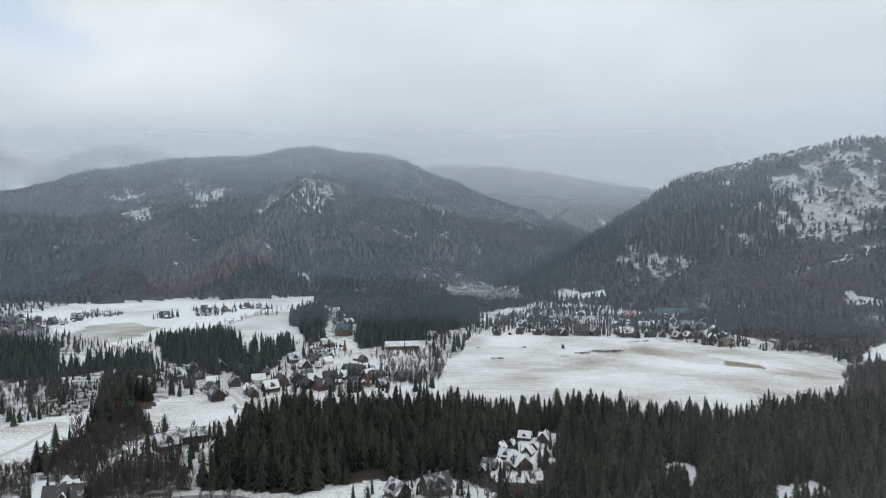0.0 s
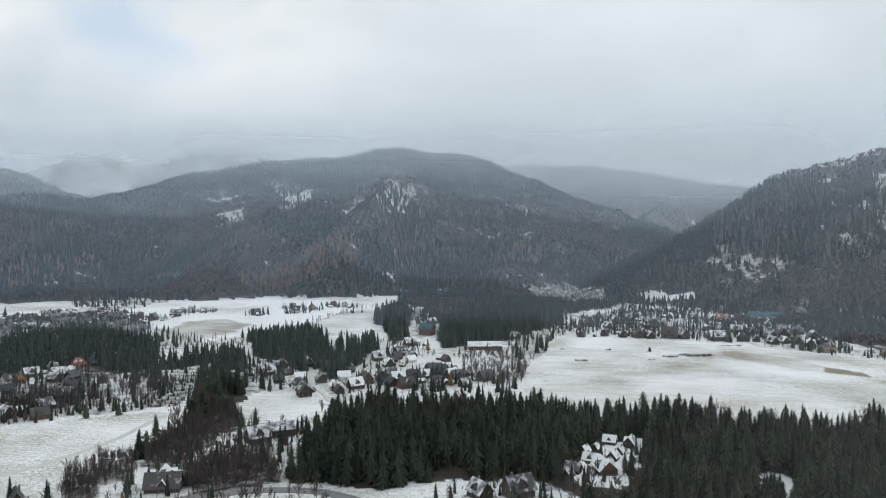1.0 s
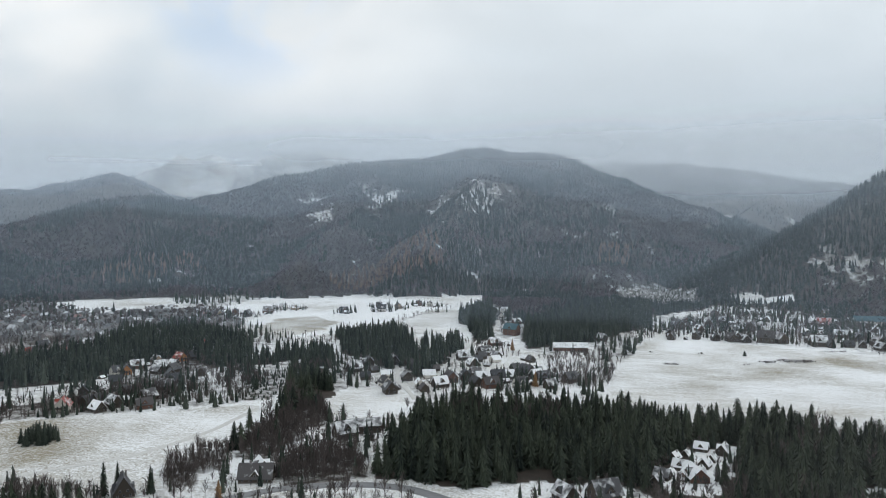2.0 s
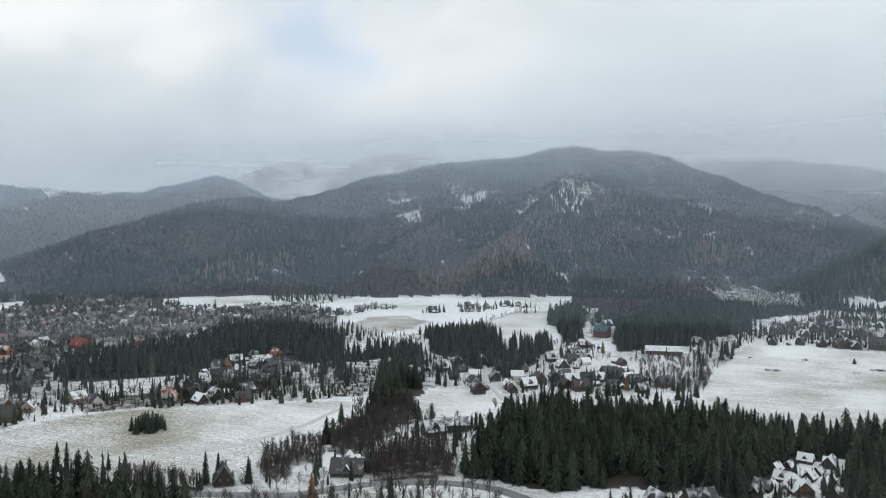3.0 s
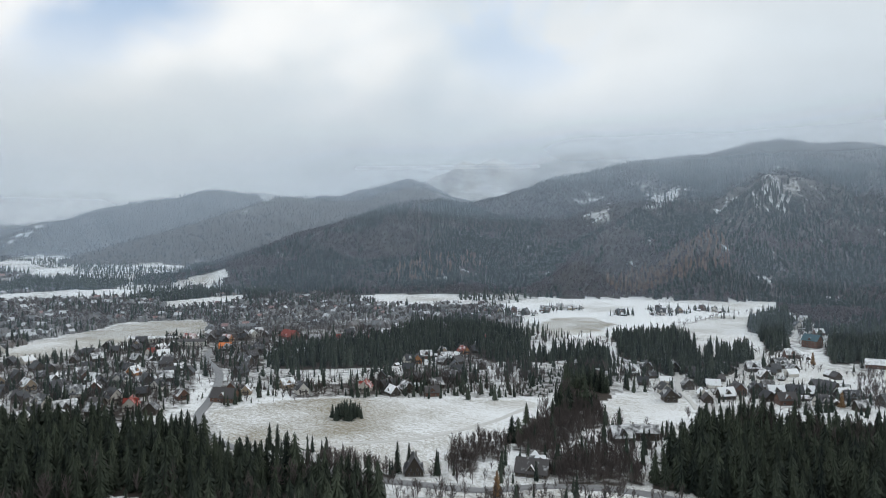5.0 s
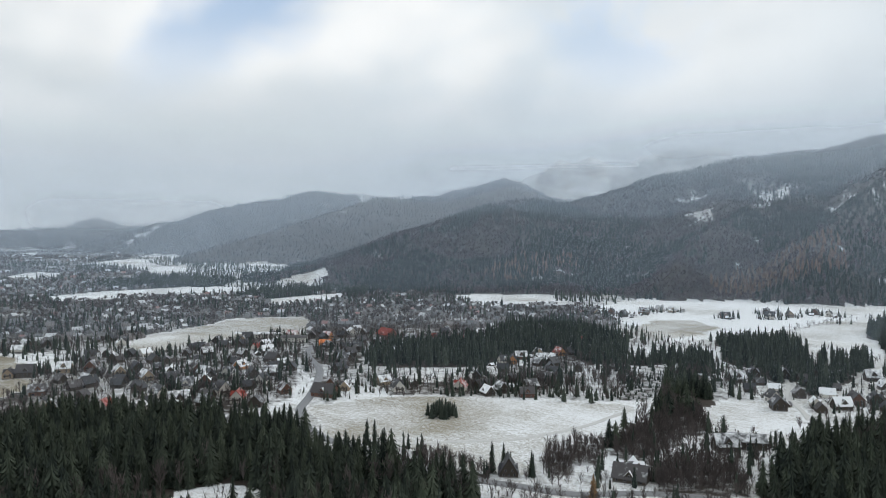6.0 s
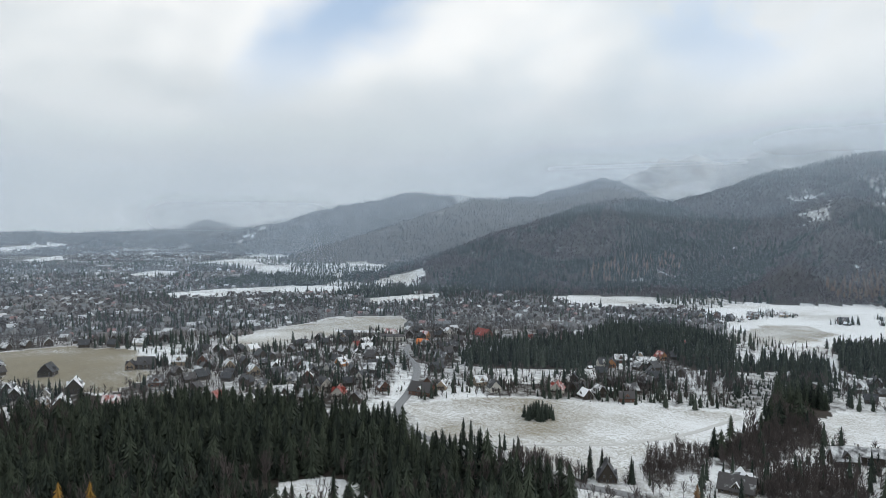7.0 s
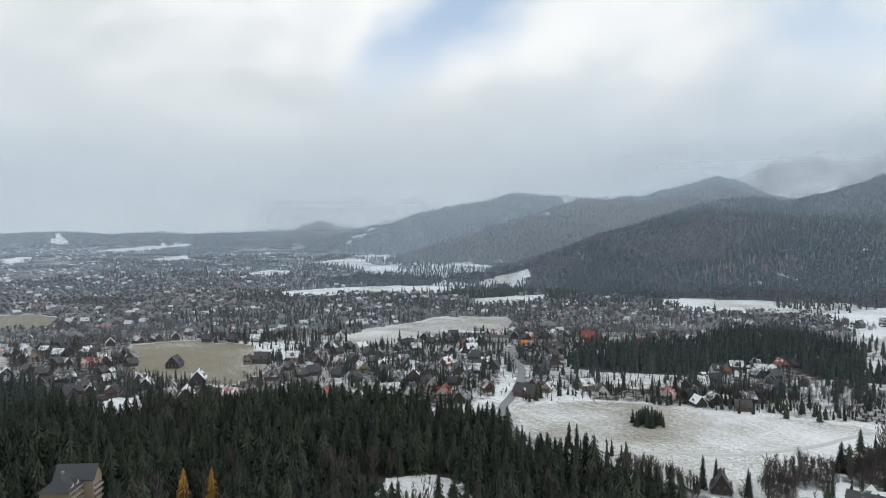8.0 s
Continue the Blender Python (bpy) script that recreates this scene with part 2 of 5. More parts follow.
PLANTATION_BACK = [(-5, 1641), (23, 1803), (110, 1848), (179, 1673), (181, 1574), (90, 1506)]
FOOT_WOOD = [(-290, 1609), (-175, 1275), (-130, 1148), (-14, 1293), (81, 1360), (217, 1566), (347, 1444), (409, 1249), (421, 1037), (461, 893), (465, 813), (610, 988), (752, 989), (2655, 3499), (904, 2230), (379, 2230), (-350, 1988)]
SCRUB_H = [(-273, 331), (-246, 344), (-230, 362), (-188, 385), (-139, 403), (-111, 399), (-95, 341), (-228, 259)]
YARD_FRONT = [(18, 432), (59, 425), (76, 480), (83, 476), (66, 406), (54, 356), (15, 357)]
HILL_ZONE = [(70, 1057), (116, 1276), (242, 1423), (402, 1479), (466, 1193), (393, 987), (291, 1009), (175, 1032)]
FAR_FIELD_J = [(-3185, 526), (-3463, 720), (-3227, 690), (-3056, 548)]
FAR_FIELD_K = [(-2751, 1030), (-2932, 1254), (-2812, 1360), (-2606, 1138)]
FAR_FIELD_L = [(-3403, 965), (-3639, 1178), (-3367, 1101)]
BELT_M = [(-652, -57), (-840, -73), (-774, 23), (-692, 39), (-653, 39), (-642, 19)]
TOWN_NEAR = [(-777, -4), (-1209, -6), (-1082, 149), (-828, 119), (-691, 179), (-790, 249), (-897, 351), (-865, 505), (-838, 602), (-538, 387), (-521, 272), (-592, 232), (-624, 162), (-655, 55)]
TOWN_MID = [(-1252, -75), (-1959, -117), (-1908, 355), (-1563, 817), (-1395, 1213), (-1305, 1420), (-796, 1236), (-662, 1286), (-576, 1029), (-650, 806), (-643, 559), (-525, 409), (-753, 541), (-948, 422), (-1024, 190)]
TOWN_FAR = [(-2004, -223), (-3617, -401), (-3644, 430), (-3225, 1044), (-2280, 1059), (-1691, 884), (-1719, 447)]
HAMLET_ROAD = [(-474, 437), (-518, 478), (-471, 536), (-477, 680), (-508, 846), (-440, 802), (-390, 555), (-430, 489)]
ROAD_LINE = [(-790, 655), (-784, 609), (-761, 571), (-713, 530), (-661, 503), (-624, 483), (-567, 434), (-523, 392), (-497, 362), (-465, 340), (-432, 324), (-405, 319), (-364, 317), (-326, 314), (-281, 320), (-257, 332), (-218, 345), (-193, 366), (-178, 380), (-155, 391), (-133, 395), (-109, 393), (-76, 373)]
LANE_LINE = [(-254, 816), (-223, 738), (-209, 680), (-184, 640), (-169, 607)]
TRACK_LINE = [(-368, 340), (-346, 371), (-317, 396), (-302, 430), (-288, 471), (-290, 549)]
BACK_LANE = [(-182, 780), (-182, 958), (-175, 1081), (-193, 1257), (-214, 1445)]
HOTEL_SPOT = [(-424, 25)]
ORANGE_LARCHES = [(-204, 343), (-123, 898), (-72, 689)]
FENCE_ENDS = [(11, 417), (36, 415), (36, 415), (41, 424), (52, 426), (76, 480), (73, 426), (84, 415)]
BUSH_SPOTS = [(206, 901), (64, 844), (171, 884), (103, 927), (48, 920), (146, 858), (266, 978)]
GOLD_LARCHES = [(-400, 81), (-397, 95)]
LONE_SPRUCES = [(-274, 342), (-272, 351), (-253, 354), (-364, 327), (-374, 329), (155, 929)]
CENTRE_HOUSES = [(-268, 723), (-266, 762), (-212, 656), (-199, 629), (-170, 820), (-150, 854), (-145, 711), (-127, 709), (-113, 717), (-104, 725), (-87, 745), (-76, 734), (-87, 685), (-41, 719), (-161, 668), (-242, 776), (-151, 936), (-15, 1017), (-191, 1233), (-154, 1175), (-198, 1338), (-157, 696), (-151, 781), (-114, 680), (-68, 723)]
BACK_HOUSES = [(-635, 1168), (-672, 1191), (-626, 1293), (-602, 1295), (-490, 1264), (-459, 1381), (-413, 1361), (-365, 1424), (-391, 1436), (-428, 1303), (-680, 1152), (-626, 1230)]
HAMLET_HOUSES = [(-504, 683), (-505, 719), (-493, 778), (-512, 830), (-500, 645), (-382, 527), (-410, 525), (-412, 508), (-514, 474), (-483, 463), (-544, 435), (-556, 388), (-553, 338), (-861, 535), (-645, 358), (-644, 342), (-764, 509), (-842, 602), (-524, 434), (-441, 503), (-605, 397), (-660, 393), (-603, 348)]
HILL_HOUSES = [(79, 1044), (113, 1056), (120, 1257), (127, 1148), (174, 1257), (169, 1067), (205, 1176), (176, 1351), (238, 1402), (173, 1148), (218, 1042), (273, 1135), (329, 1207), (372, 1292), (370, 1401), (427, 1444), (385, 1250), (327, 1092), (375, 1105), (397, 1107), (390, 978), (427, 910), (448, 910), (432, 1177), (97, 1169), (148, 1209), (250, 1293), (291, 1294), (317, 1275), (314, 1121), (381, 1192)]
CHALETS = [(71, 502), (58, 507), (62, 485), (47, 493), (56, 471), (39, 484), (34, 452), (29, 443), (25, 434), (51, 456), (41, 463)]
SINGLE_HOUSES = [(-25, 395), (-4, 399), (-208, 399), (-188, 487)]
BRIGHT_HOUSES = [(-494, 653), (-485, 735), (-812, 640), (-690, 425)]
HILL_LARGE = [(403, 1276), (439, 1178), (373, 946), (329, 1262)]
ROW_BUILDING = [(-886, 574), (-815, 582)]
WEST_LARGE = [(-890, 82), (-898, 98), (-837, 161), (-909, 126), (-798, 5), (-762, 115), (-719, 136), (-732, 163), (-658, 136), (-711, 230), (-811, 252)]
LANDMARKS = [(-181, 506), (-205, 387), (-266, 348), (-52, 914), (-143, 1037), (-747, 695), (-760, 596), (-517, 405)]
WEST_HOUSES = [(-644, 213), (-818, 238), (-638, 219), (-1045, 63), (-969, 29), (-762, 64), (-721, 84), (-732, 115), (-808, 288), (-796, 312), (-748, 319), (-705, 327), (-705, 354), (-707, 383), (-633, 331), (-659, 371), (-619, 299), (-579, 297), (-591, 345), (-681, 126)]
BUSH_PATCHES = [(x, y, w, d) for (x, y), (w, d) in zip(BUSH_SPOTS, [(42, 26), (18, 10), (22, 12), (8, 8), (9, 6), (8, 6), (30, 8)])]
HOTEL = HOTEL_SPOT[0]
# ---- materials ----
def material(name, rough=0.85, metal=0.0):
    m = bpy.data.materials.new(name)
    m.use_nodes = True
    b = m.node_tree.nodes["Principled BSDF"]
    b.inputs["Roughness"].default_value, b.inputs["Metallic"].default_value = rough, metal
    b.inputs["Specular IOR Level"].default_value = 0.25
    return m, m.node_tree.nodes, m.node_tree.links, b


def noise_node(n, l, size, detail=4.0, rough=0.55, vector=None):
    """Noise whose waves are about `size` metres across, in world coordinates."""
    t = n.new("ShaderNodeTexNoise")
    t.inputs["Scale"].default_value, t.inputs["Detail"].default_value = 1.0 / size, detail
    t.inputs["Roughness"].default_value = rough
    if vector is None:
        g = n.new("ShaderNodeNewGeometry")
        vector = g.outputs["Position"]
    l.new(vector, t.inputs["Vector"])
    return t.outputs["Fac"]


def ramp(n, l, fac, *stops):
    r = n.new("ShaderNodeValToRGB")
    while len(r.color_ramp.elements) < len(stops):
        r.color_ramp.elements.new(0.5)
    for e, (at, c) in zip(r.color_ramp.elements, stops):
        e.position, e.color = at, (*c, 1) if len(c) == 3 else c
    l.new(fac, r.inputs["Fac"])
    return r.outputs["Color"]


def blend(n, l, fac, a, b, mode="MIX"):
    m = n.new("ShaderNodeMix")
    m.data_type, m.blend_type = "RGBA", mode
    for k, v in ((0, fac), (6, a), (7, b)):
        if isinstance(v, bpy.types.NodeSocket):
            l.new(v, m.inputs[k])
        else:
            m.inputs[k].default_value = v if k == 0 else (*v, 1)
    return m.outputs[2]


def sums(n, l, op, a, b):
    m = n.new("ShaderNodeMath")
    m.operation, m.use_clamp = op, op != "SUBTRACT"
    for k, v in enumerate((a, b)):
        if isinstance(v, bpy.types.NodeSocket):
            l.new(v, m.inputs[k])
        else:
            m.inputs[k].default_value = v
    return m.outputs[0]


def attr(n, name):
    a = n.new("ShaderNodeAttribute")
    a.attribute_name = name
    return a.outputs["Fac"]


BLACK, WHITE = (0, 0, 0), (1, 1, 1)
SNOW = (0.86, 0.87, 0.88)


def ground_material():
    m, n, l, b = material("snowy_ground", 0.8)
    fine = noise_node(n, l, 3.2, 5, 0.75)
    broad = noise_node(n, l, 70, 5, 0.6)
    g = n.new("ShaderNodeNewGeometry")
    drawn = n.new("ShaderNodeMapping")
    drawn.inputs["Rotation"].default_value = (0, 0, 0.42)
    drawn.inputs["Scale"].default_value = (0.10, 1.0, 1.0)
    l.new(g.outputs["Position"], drawn.inputs["Vector"])
    rows = noise_node(n, l, 7.0, 4, 0.6, drawn.outputs["Vector"])
    grassy = blend(n, l, sums(n, l, "ADD", sums(n, l, "MULTIPLY", broad, 0.6), sums(n, l, "MULTIPLY", noise_node(n, l, 8, 5, 0.7), 0.4)), (0.11, 0.095, 0.062), (0.37, 0.32, 0.23))
    litter = blend(n, l, noise_node(n, l, 9, 4), (0.022, 0.02, 0.018), (0.075, 0.058, 0.046))
    # slope litter paled for rime, and for haze put into its colour
    litter = blend(n, l, attr(n, "rime_haze"), litter, (0.42, 0.44, 0.47))
    speck = noise_node(n, l, 1.2, 3, 0.65)
    tuft = sums(n, l, "ADD", sums(n, l, "MULTIPLY", fine, 0.36), sums(n, l, "MULTIPLY", speck, 0.52))
    tuft = sums(n, l, "ADD", tuft, sums(n, l, "MULTIPLY", rows, 0.12))
    tuft = sums(n, l, "ADD", sums(n, l, "MULTIPLY", tuft, 0.92), sums(n, l, "MULTIPLY", broad, 0.22))
    thin = sums(n, l, "ADD", sums(n, l, "MULTIPLY", attr(n, "grass"), 0.42), tuft)
    bare = ramp(n, l, thin, (0.70, BLACK), (0.90, WHITE))
    c = blend(n, l, bare, SNOW, grassy)
    wood = sums(n, l, "ADD", sums(n, l, "MULTIPLY", attr(n, "wood"), 0.62), sums(n, l, "MULTIPLY", noise_node(n, l, 11, 5, 0.7), 0.5))
    c = blend(n, l, ramp(n, l, wood, (0.54, BLACK), (0.72, WHITE)), c, litter)
    l.new(c, b.inputs["Base Color"])
    bump = n.new("ShaderNodeBump")
    bump.inputs["Strength"].default_value, bump.inputs["Distance"].default_value = 0.6, 0.6
    l.new(fine, bump.inputs["Height"])
    l.new(bump.outputs["Normal"], b.inputs["Normal"])
    return m


def foliage_material(name, dark, light, frost=0.25, frost_haze_colour=(0.55, 0.58, 0.62), high=None):
    """Needles or bare twigs, each tree of its own tone, with snow caught on them; high: paled with altitude for rime
    and haze.
    """
    m, n, l, b = material(name, 0.9)
    g = n.new("ShaderNodeNewGeometry")
    tone = sums(n, l, "ADD", sums(n, l, "MULTIPLY", attr(n, "tone"), 0.62), sums(n, l, "MULTIPLY", g.outputs["Random Per Island"], 0.36))
    c = blend(n, l, tone, dark, light)
    catch = noise_node(n, l, 1.1, 4, 0.7)
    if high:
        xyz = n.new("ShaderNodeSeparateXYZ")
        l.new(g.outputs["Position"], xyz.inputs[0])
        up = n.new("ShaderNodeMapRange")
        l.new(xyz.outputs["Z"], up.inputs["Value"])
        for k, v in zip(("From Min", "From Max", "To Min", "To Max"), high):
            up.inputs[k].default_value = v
        # paler with altitude: patchy rime, with distance haze put into the colour
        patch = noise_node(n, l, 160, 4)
        rime_haze = sums(n, l, "MULTIPLY", up.outputs[0], sums(n, l, "ADD", patch, 0.45))
        c = blend(n, l, rime_haze, c, frost_haze_colour)
    if frost:
        c = blend(n, l, ramp(n, l, catch, (0.74 - frost * 0.45, BLACK), (0.98 - frost * 0.3, WHITE)), c, frost_haze_colour)
    l.new(c, b.inputs["Base Color"])
    return m


def object_tint_material(name, dark, light, grain=0.5, rough=0.8, frost=0.0, stretch=(1, 1, 1)):
    """A worn surface, each object of its own tone; frost: how much snow lies on it."""
    m, n, l, b = material(name, rough)
    info = n.new("ShaderNodeObjectInfo")
    tc = n.new("ShaderNodeTexCoord")
    mp = n.new("ShaderNodeMapping")
    mp.inputs["Scale"].default_value = stretch
    l.new(tc.outputs["Object"], mp.inputs["Vector"])
    t = sums(n, l, "ADD", sums(n, l, "MULTIPLY", info.outputs["Random"], 0.6), sums(n, l, "MULTIPLY", noise_node(n, l, grain, 4, 0.6, mp.outputs["Vector"]), 0.5))
    c = blend(n, l, t, dark, light)
    if frost:
        lie = sums(n, l, "ADD", sums(n, l, "MULTIPLY", noise_node(n, l, 4.0, 5, 0.6), 0.6), sums(n, l, "MULTIPLY", info.outputs["Random"], 0.42))
        c = blend(n, l, ramp(n, l, lie, (0.66 - frost * 0.62, BLACK), (0.84 - frost * 0.62, WHITE)), c, SNOW)
    l.new(c, b.inputs["Base Color"])
    return m


def plain_material(name, colour, rough=0.7, metal=0.0, grain=1.0):
    m, n, l, b = material(name, rough, metal)
    c = blend(n, l, noise_node(n, l, grain, 4), tuple(v * 0.8 for v in colour), tuple(min(1, v * 1.15) for v in colour))
    l.new(c, b.inputs["Base Color"])
    return m


M_GROUND = ground_material()
M_SPRUCE = foliage_material("spruce_needles", (0.009, 0.015, 0.014), (0.088, 0.104, 0.070), 0.0)
M_SPRUCE_MID = foliage_material("spruce_needles_belt", (0.018, 0.027, 0.024), (0.086, 0.102, 0.078), 0.04)
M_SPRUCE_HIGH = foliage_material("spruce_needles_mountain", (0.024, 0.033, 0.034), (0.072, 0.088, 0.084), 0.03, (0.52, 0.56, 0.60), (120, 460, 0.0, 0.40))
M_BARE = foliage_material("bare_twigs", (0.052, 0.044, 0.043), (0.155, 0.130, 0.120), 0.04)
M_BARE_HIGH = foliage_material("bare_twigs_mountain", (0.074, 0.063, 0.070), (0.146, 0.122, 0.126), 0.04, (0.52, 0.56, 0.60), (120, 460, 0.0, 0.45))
# pale far wood: its rime tint also carries the haze
M_FAR_WOOD = foliage_material("rime_and_haze_wood", (0.050, 0.058, 0.064), (0.115, 0.124, 0.130), 0.05, (0.66, 0.70, 0.74), (150, 480, 0.0, 0.60))
M_LARCH = foliage_material("larch_needles", (0.155, 0.113, 0.097), (0.235, 0.166, 0.138), 0.02)
M_GOLD = foliage_material("golden_larch_needles", (0.34, 0.19, 0.045), (0.50, 0.30, 0.08), 0.0)
M_BARK = plain_material("bark", (0.075, 0.06, 0.05), 0.95, 0, 0.4)
M_ROAD = plain_material("wet_asphalt", (0.22, 0.22, 0.225), 0.5, 0, 3.0)
M_TRACK = plain_material("trodden_snow_and_earth", (0.60, 0.59, 0.57), 0.9, 0, 3.0)
M_TIMBER = object_tint_material("stained_timber", (0.028, 0.024, 0.022), (0.105, 0.086, 0.070), 0.4, 0.75, 0, (1, 1, 6))
M_PLASTER = object_tint_material("plaster", (0.50, 0.46, 0.40), (0.74, 0.71, 0.66), 1.2)
M_OCHRE = object_tint_material("ochre_plaster", (0.30, 0.225, 0.155), (0.43, 0.34, 0.25), 1.2)
M_BRICK = object_tint_material("red_brown_boards", (0.105, 0.058, 0.045), (0.20, 0.115, 0.085), 0.8)
M_ORANGE = object_tint_material("orange_paint", (0.62, 0.17, 0.05), (0.75, 0.24, 0.08), 0.8)
M_ROOF_DARK = object_tint_material("dark_metal_roof", (0.030, 0.032, 0.037), (0.100, 0.098, 0.102), 0.7, 0.5, 0.10, (1, 6, 1))
M_ROOF_SNOW = object_tint_material("snowed_roof", (0.10, 0.10, 0.105), (0.16, 0.155, 0.155), 0.7, 0.6, 0.62)
M_ROOF_HALF = object_tint_material("snow_dusted_roof", (0.055, 0.052, 0.055), (0.13, 0.118, 0.115), 0.7, 0.6, 0.22)
M_ROOF_RED = object_tint_material("red_sheet_roof", (0.20, 0.03, 0.02), (0.34, 0.07, 0.05), 0.7, 0.5, 0.18)
M_ROOF_TEAL = object_tint_material("blue_green_sheet_roof", (0.05, 0.10, 0.12), (0.09, 0.16, 0.19), 0.7, 0.45, 0.18)
M_STONE = object_tint_material("rubble_stone", (0.14, 0.13, 0.12), (0.30, 0.28, 0.26), 0.5)
M_GLASS = plain_material("window_glass", (0.03, 0.035, 0.045), 0.12)
M_FRAME = plain_material("white_frames", (0.42, 0.41, 0.39), 0.6)
M_RUST = foliage_material("rusty_larch_needles", (0.17, 0.105, 0.055), (0.27, 0.165, 0.09), 0.0)
# ---- the lie of the land ----
def lattice(ix, iy, seed):
    n = (ix.astype(np.int64) * 374761393 + iy.astype(np.int64) * 668265263 + seed * 974711) & 0x7FFFFFFF
    n = ((n ^ (n >> 13)) * 1274126177) & 0x7FFFFFFF
    return ((n ^ (n >> 16)) & 0xFFFF) / 65535.0


def value_noise(x, y, seed=0):
    ix, iy = np.floor(x), np.floor(y)
    fx, fy = x - ix, y - iy
    fx, fy = fx * fx * (3 - 2 * fx), fy * fy * (3 - 2 * fy)
    a, b = lattice(ix, iy, seed), lattice(ix + 1, iy, seed)
    c, d = lattice(ix, iy + 1, seed), lattice(ix + 1, iy + 1, seed)
    return (a + (b - a) * fx) * (1 - fy) + (c + (d - c) * fx) * fy


def fbm(x, y, size, octaves=4, seed=0):
    """Noise of about 0 to 1, whose largest waves are `size` metres across."""
    total, weight, norm = 0, 1.0, 0
    for k in range(octaves):
        total = total + weight * value_noise(x / size + 17.3 * k, y / size - 9.1 * k, seed + k)
        norm += weight
        weight, size = weight * 0.5, size * 0.5
    return total / norm


def near_line(x, y, line):
    """Distance to a broken line, and the other columns of the line at its nearest place."""
    best = np.full(x.shape, 1e9)
    rest = [np.zeros(x.shape) for _ in range(len(line[0]) - 2)]
    for p, q in zip(line, line[1:]):
        dx, dy = q[0] - p[0], q[1] - p[1]
        s = np.clip(((x - p[0]) * dx + (y - p[1]) * dy) / (dx * dx + dy * dy), 0, 1)
        d = np.hypot(x - p[0] - s * dx, y - p[1] - s * dy)
        m = d < best
        best = np.where(m, d, best)
        for k in range(len(rest)):
            rest[k] = np.where(m, p[k + 2] + s * (q[k + 2] - p[k + 2]), rest[k])
    return best, rest


def inside(x, y, area):
    hit = np.zeros(x.shape, bool)
    for (ax, ay), (bx, by) in zip(area, area[1:] + area[:1]):
        if ay != by:
            hit ^= ((ay > y) != (by > y)) & (x < (bx - ax) * (y - ay) / (by - ay) + ax)
    return hit


def valley(x, y):
    """The valley floor: nearly level, rising slowly where it runs away west."""
    return 0.029 * np.maximum(0, -x - 1300) + 2.5 * (fbm(x, y, 260, 2, 5) - 0.5)


def ground_height(x, y):
    x, y = np.asarray(x, float), np.asarray(y, float)
    low = valley(x, y)
    high = np.zeros(x.shape)
    rough = 2 * fbm(x, y, 420, 5, 31) - 1
    gully = np.abs(2 * fbm(x, y, 360, 4, 57) - 1)
    for line in RIDGES:
        for p, q in zip(line, line[1:]):
            d, (crest, reach) = near_line(x, y, (p, q))
            s = np.clip(1 - d / reach, 0, 1)
            rise = crest * s ** 1.28
            side = np.minimum(1, s * 4) * np.clip(d / 250, 0.0, 1)
            high = np.maximum(high, rise + side * (38 * rough - 70 * gully + 16))
    return np.maximum(low, high) + 3.0 * (fbm(x, y, 60, 2, 77) - 0.5) * (high > low)
# ---- ground ----
FIELDS = [SNOW_HILL, ROADSIDE_FIELD, WEST_FIELD, BACK_MEADOW, MEADOW_STRIP, CENTRE_FIELD, CENTRE_FIELD_BACK, BROWN_FIELD, TAN_FIELD,
          CLEARING_ROAD, CLEARING_WEST, LOW_FIELD, CHALET_YARD, GLADE, GLADE_EAST, FAR_FIELD_A, FAR_FIELD_B, FAR_FIELD_C, FAR_FIELD_D, FAR_FIELD_E,
          FAR_FIELD_F, FAR_FIELD_G, FAR_FIELD_H, FAR_FIELD_I, FAR_FIELD_J, FAR_FIELD_K, FAR_FIELD_L, EAST_CLEARING, EAST_CORNER, VILLAGE_BACK_FIELD]
CUTS = [CUT_GULLY, CUT_WEST, CUT_EAST_LOW, CUT_EAST_HIGH, CUT_EAST_MID, CUT_PASS, CUT_SKI]
ROUGH_CUTS = [CUT_EAST_SLOPE, CUT_HUMP]
LARCHES = [LARCH_A, LARCH_B, LARCH_C]
NEAR_WOODS = [SPRUCE_NEAR, SPRUCE_WEST, BELT_A]
BELTS = [BELT_B, BELT_C, BELT_D, BELT_E, BELT_F, BELT_G, BELT_H, BELT_I, BELT_J, BELT_K, BELT_M]
SCRUBS = [SCRUB_A, SCRUB_B, SCRUB_C, SCRUB_D, SCRUB_F]
LOOSE_SCRUBS = [BELT_G, SCRUB_E, SCRUB_G, SCRUB_H, YARD_FRONT]
TOWNS = [TOWN_NEAR, TOWN_MID, TOWN_FAR, HAMLET_ROAD, FAR_PLAIN]


def within(x, y, areas, waver=14.0):
    """Inside one of the areas, whose edges waver by a few metres."""
    u = x + waver * (fbm(x, y, 40, 3, 201) - 0.5) * 2
    v = y + waver * (fbm(x, y, 40, 3, 301) - 0.5) * 2
    hit = np.zeros(x.shape, bool)
    for a in areas:
        hit |= inside(u, v, a)
    return hit


def wooded_slope(x, y):
    """The mountain woods: all that rises clear of the valley floor, and its foot."""
    return (ground_height(x, y) > valley(x, y) + 3.0) | within(x, y, [FOOT_WOOD], 20)


HIGH_FIELDS = [FAR_FIELD_A, FAR_FIELD_B, FAR_FIELD_G, EAST_CLEARING, VILLAGE_BACK_FIELD, EAST_CORNER]


def open_field(x, y, waver=10.0):
    """Meadows: the low ones end where the mountain rises."""
    return within(x, y, FIELDS, waver) & ~(ground_height(x, y) > valley(x, y) + 3.0) | within(x, y, HIGH_FIELDS, waver * 0.5)


